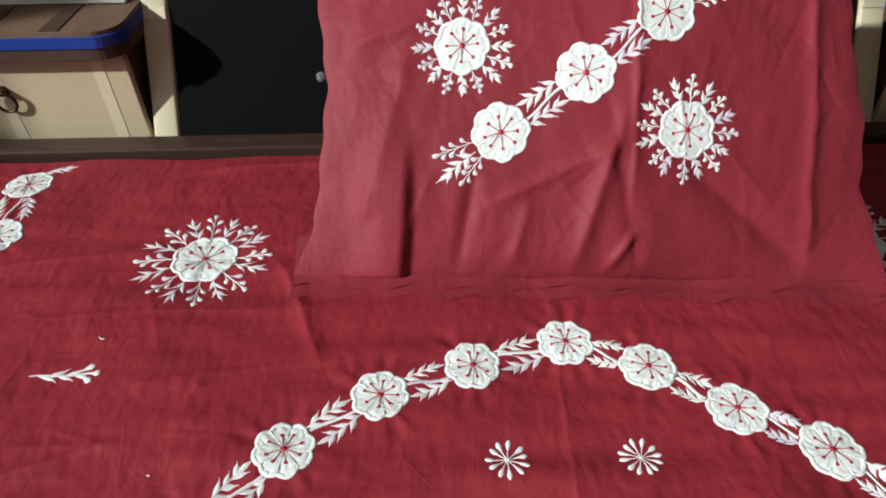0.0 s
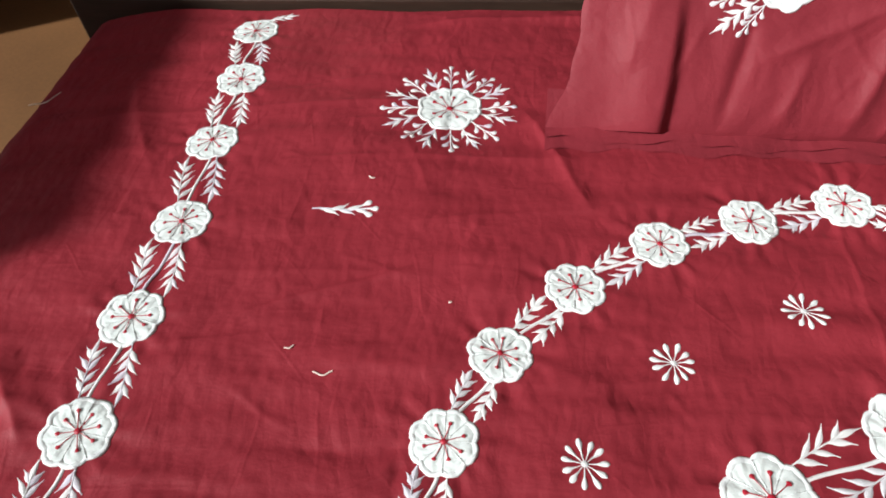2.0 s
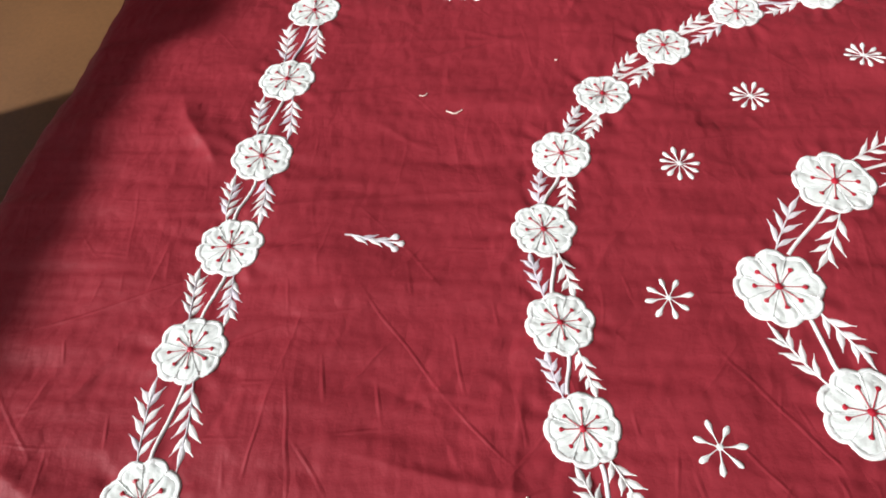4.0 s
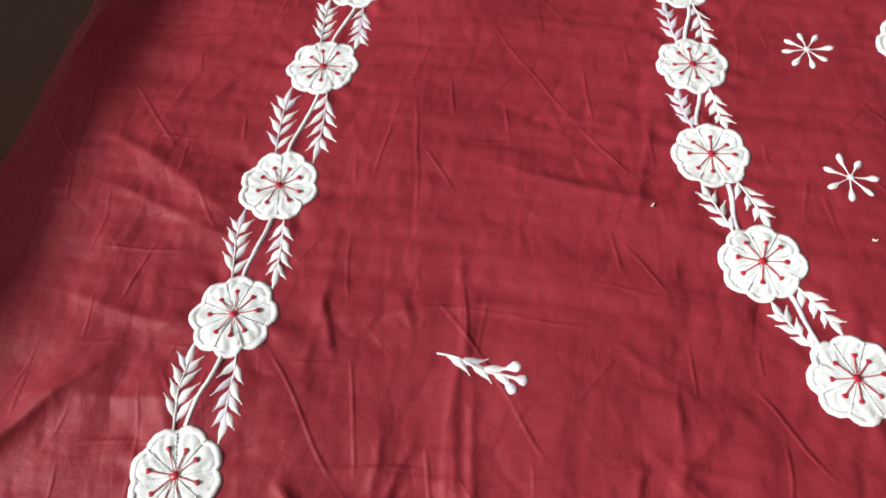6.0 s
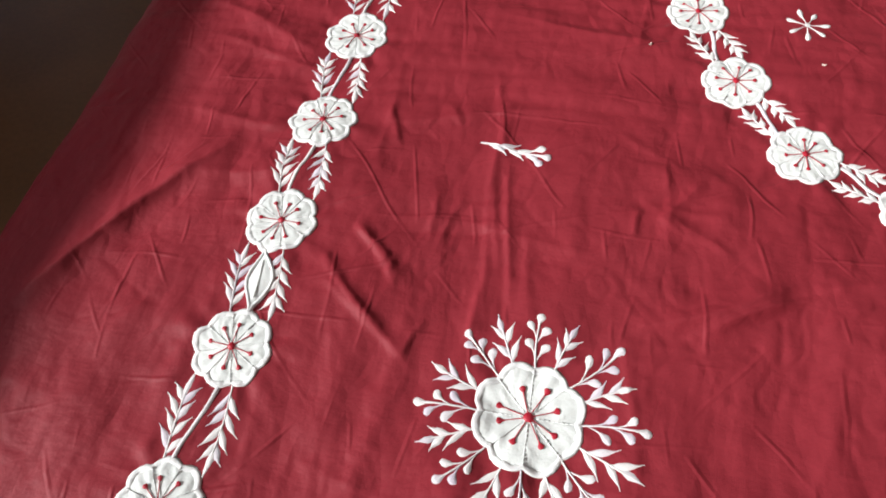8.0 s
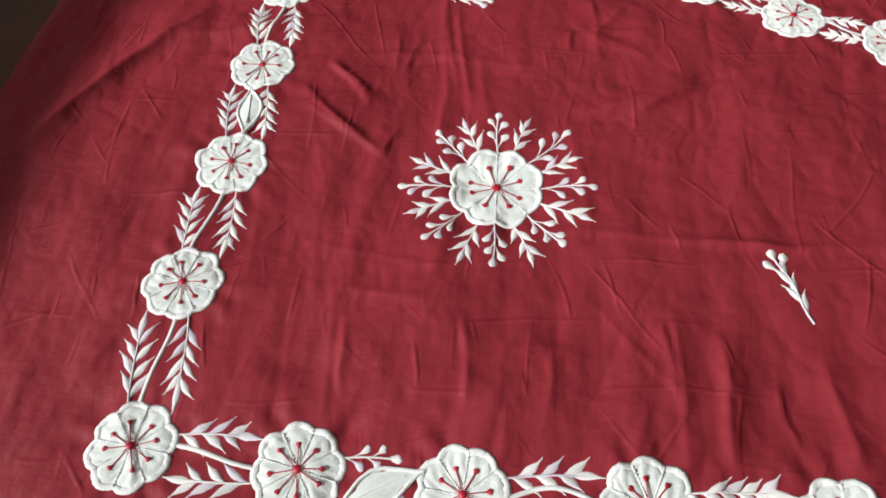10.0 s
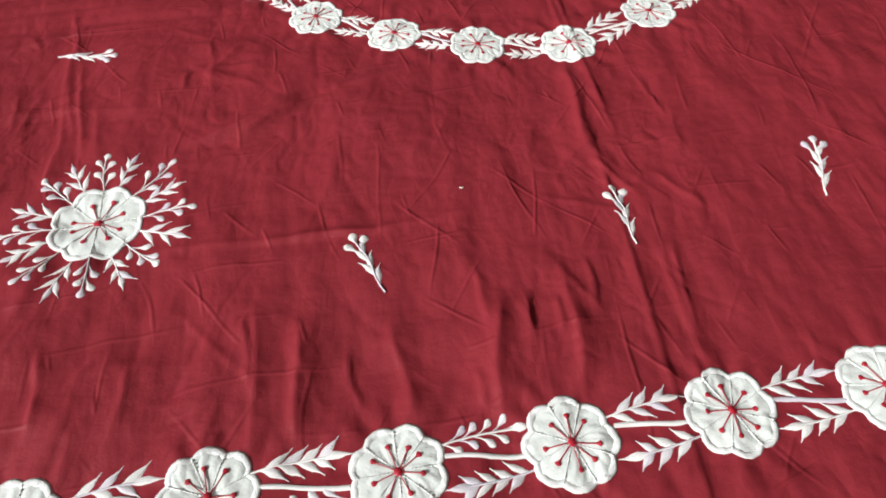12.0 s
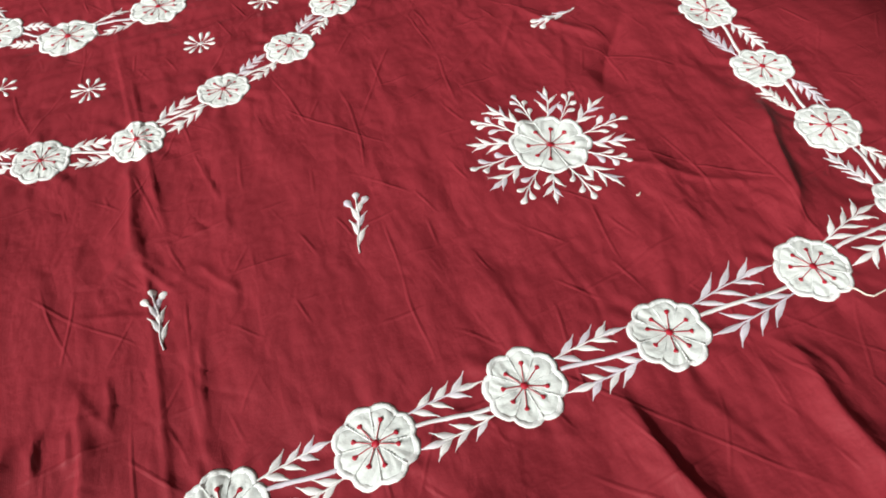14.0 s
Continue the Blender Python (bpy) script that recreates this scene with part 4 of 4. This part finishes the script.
# the open hem of the case, lying on the sheet in two layers
for name, reach, lift, lay in (("case_hem", 0.020, 0.004, 0.0), ("case_hem", 0.034, 0.0015, 0.012)):
    verts = []
    for i in range(81):
        u = 2 * 0.391 * (i / 80 - 0.5)
        wob = 0.004 * math.sin(u * 37 + lay * 200) + 0.003 * math.sin(u * 91)
        for q in range(5):
            d = 0.05 - (0.05 + reach + wob) * q / 4
            p = PO + PU * u + PB * d
            rise = max(0.0, d) * 0.5 + lift + 0.0015 * math.sin(u * 60 + q)
            verts.append((p.x, p.y, TOP + bed_z(p.x, p.y) + max(rise, 0.001)))
    mesh_object(name, verts, grid_faces(81, 5), CASE, pillow)
random.seed(9)
PILLOW_FLOWERS = ((-0.118, 0.188), (-0.012, 0.262), (0.088, 0.338))
for p in PILLOW_FLOWERS:
    flower(on_pillow, *p, 0.0385, pillow)
for a, b in zip(PILLOW_FLOWERS, PILLOW_FLOWERS[1:]):
    link(on_pillow, a, b, 0.0385, 0.0385, pillow, gap=0.015)
for (x, y), s in (((-0.118, 0.188), -1), ((0.088, 0.338), 1)):
    for k, (ox, oy, kind) in enumerate(((0.085, 0.030, "berry"), (0.080, 0.062, "leaf"), (0.050, 0.065, "berry"))):
        sprig(on_pillow, x + s * ox * 0.40, y + s * oy * 0.40, x + s * ox * 1.05, y + s * oy * 1.05, kind, 3, 0.8, parent=pillow)
for u, v, turn in ((-0.169, 0.298, 0.2), (0.117, 0.191, 0.5)):
    sunburst(on_pillow, u, v, 0.0375, 0.066, pillow, turn)

# ---- headboard ----
REC = radians(30)                              # the padded back leans away from the bed
headboard = thing("headboard", "padded black headboard with cream side strips and crystal buttons", "headboard", at=(0.09, HEAD + 0.002, 0.468))


def padded(name, x0, x1, height, thick, mat, parent, y0=0.0, label=""):
    """A soft upholstered panel, leaning back, rounded at its edges."""
    bm = box_bm(x0, x1, -thick, 0, 0, height, 0.006, 3)
    bmesh.ops.transform(bm, matrix=Matrix.Translation((0, y0 + thick, 0)) @ Matrix.Rotation(-REC, 4, "X"), verts=bm.verts[:])
    return part(name, bm, mat, parent, label, True)


HX0, HX1 = -0.455, 0.722
padded("back_panel", HX0 - 0.09, HX1 - 0.09, 0.62, 0.05, BLACK, headboard)
for x0, x1 in ((HX0 - 0.046, HX0 - 0.001), (HX1 + 0.001, HX1 + 0.046)):
    strip = padded("side_strip", x0 - 0.09, x1 - 0.09, 0.60, 0.056, CREAM, headboard, -0.004, "cream leatherette strip")
    for z in (0.20, 0.40):
        bm = box_bm(x0 - 0.09 + 0.002, x1 - 0.09 - 0.002, -0.0585, -0.050, z, z + 0.022, 0.002)
        bmesh.ops.transform(bm, matrix=Matrix.Translation((0, 0.052, 0)) @ Matrix.Rotation(-REC, 4, "X"), verts=bm.verts[:])
        part("stitched_band", bm, CREAM, strip)
for x in (-0.205, 0.134, 0.473):
    for z in (0.13, 0.36):
        bm = bmesh.new()
        bmesh.ops.create_icosphere(bm, subdivisions=2, radius=0.011, matrix=Matrix.Rotation(-REC, 4, "X") @ Matrix.Translation((x - 0.09, -0.003, z)) @ Matrix.Diagonal((1, 0.6, 1, 1)))
        part("crystal_button", bm, GLASS, headboard, "clear crystal button")

# ---- storage boxes either side of the headboard ----


def storage_box(x0, x1, knobside):
    cx = (x0 + x1) / 2
    ob = thing("bedside_box", "beige laminate bedside box with a blue-edged brown top", "cabinet", "bedside boxes", (cx, HEAD + 0.02, 0))
    w = (x1 - x0) / 2
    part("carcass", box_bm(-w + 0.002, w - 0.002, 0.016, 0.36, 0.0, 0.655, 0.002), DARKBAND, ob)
    front = part("drawer_front", box_bm(-w, w, 0.0, 0.015, 0.16, 0.650, 0.002), BEIGE, ob, "beige drawer front with pale stripes")
    for x in (-0.08, 0.0, w - 0.048) if knobside > 0 else (0.08, 0.0, -w + 0.048):
        part("pale_stripe", box_bm(x - 0.010, x + 0.010, -0.0006, 0.001, 0.165, 0.640), PALE, front)
    verts = []
    for i in range(20):
        a = 2 * math.pi * i / 20
        for j in range(8):
            b = 2 * math.pi * j / 8
            verts.append((0.005 + (0.017 + 0.0028 * math.cos(b)) * math.cos(a), -0.008 + 0.0028 * math.sin(b), 0.572 + (0.017 + 0.0028 * math.cos(b)) * math.sin(a)))
    faces = [(a * 8 + i, a * 8 + (i + 1) % 8, b * 8 + (i + 1) % 8, b * 8 + i) for a in range(20) for b in [(a + 1) % 20] for i in range(8)]
    pull = mesh_object("ring_pull", verts, faces, BRONZE, front, "dark bronze ring")
    knob = bmesh.new()
    bmesh.ops.create_cone(knob, cap_ends=True, segments=20, radius1=0.010, radius2=0.006, depth=0.010, matrix=Matrix.Translation((0.005, -0.005, 0.590)) @ Matrix.Rotation(math.pi / 2, 4, "X"))
    part("pull_boss", knob, BRONZE, front, "", True)
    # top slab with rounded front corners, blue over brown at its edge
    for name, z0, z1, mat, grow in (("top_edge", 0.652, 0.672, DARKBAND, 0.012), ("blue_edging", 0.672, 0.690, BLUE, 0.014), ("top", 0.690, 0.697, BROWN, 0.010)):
        r = 0.045
        out = [(-w - grow, 0.36)]
        for k in range(9):
            a = math.pi + k / 8 * math.pi / 2
            out.append((-w - grow + r + r * math.cos(a), -0.012 - grow + r + r * math.sin(a)))
        for k in range(9):
            a = 1.5 * math.pi + k / 8 * math.pi / 2
            out.append((w + grow - r + r * math.cos(a), -0.012 - grow + r + r * math.sin(a)))
        out.append((w + grow, 0.36))
        n = len(out)
        verts = [(x, y, z0) for x, y in out] + [(x, y, z1) for x, y in out]
        faces = [tuple(range(n))[::-1], tuple(range(n, 2 * n))] + [(i, (i + 1) % n, n + (i + 1) % n, n + i) for i in range(n)]
        mesh_object(name, verts, faces, mat, ob, smooth=False)
    for x in (-0.16, -0.07, 0.02, 0.13):
        bm = box_bm(x - 0.014, x + 0.014, -0.018, 0.355, 0.697, 0.6985)
        part("top_band", bm, DARKBAND, ob, "dark inlaid band")
    return ob


storage_box(-0.955, HX0 - 0.055, 1)
storage_box(HX1 + 0.055, 1.222, -1)

# papers on the box
papers = thing("newspaper", "folded newspaper with a yellow print on the box", "newspaper", at=(-0.66, 1.22, 0.699))
for i in range(3):
    bm = box_bm(-0.19 + 0.004 * i, 0.14 - 0.006 * i, -0.11 + 0.003 * i, 0.12, 0.004 * i, 0.004 * i + 0.0035)
    part("folded_sheet", bm, PAPER, papers)
part("yellow_picture", box_bm(-0.02, 0.11, -0.095, 0.05, 0.0122, 0.0132), YELLOW, papers, "yellow printed picture")
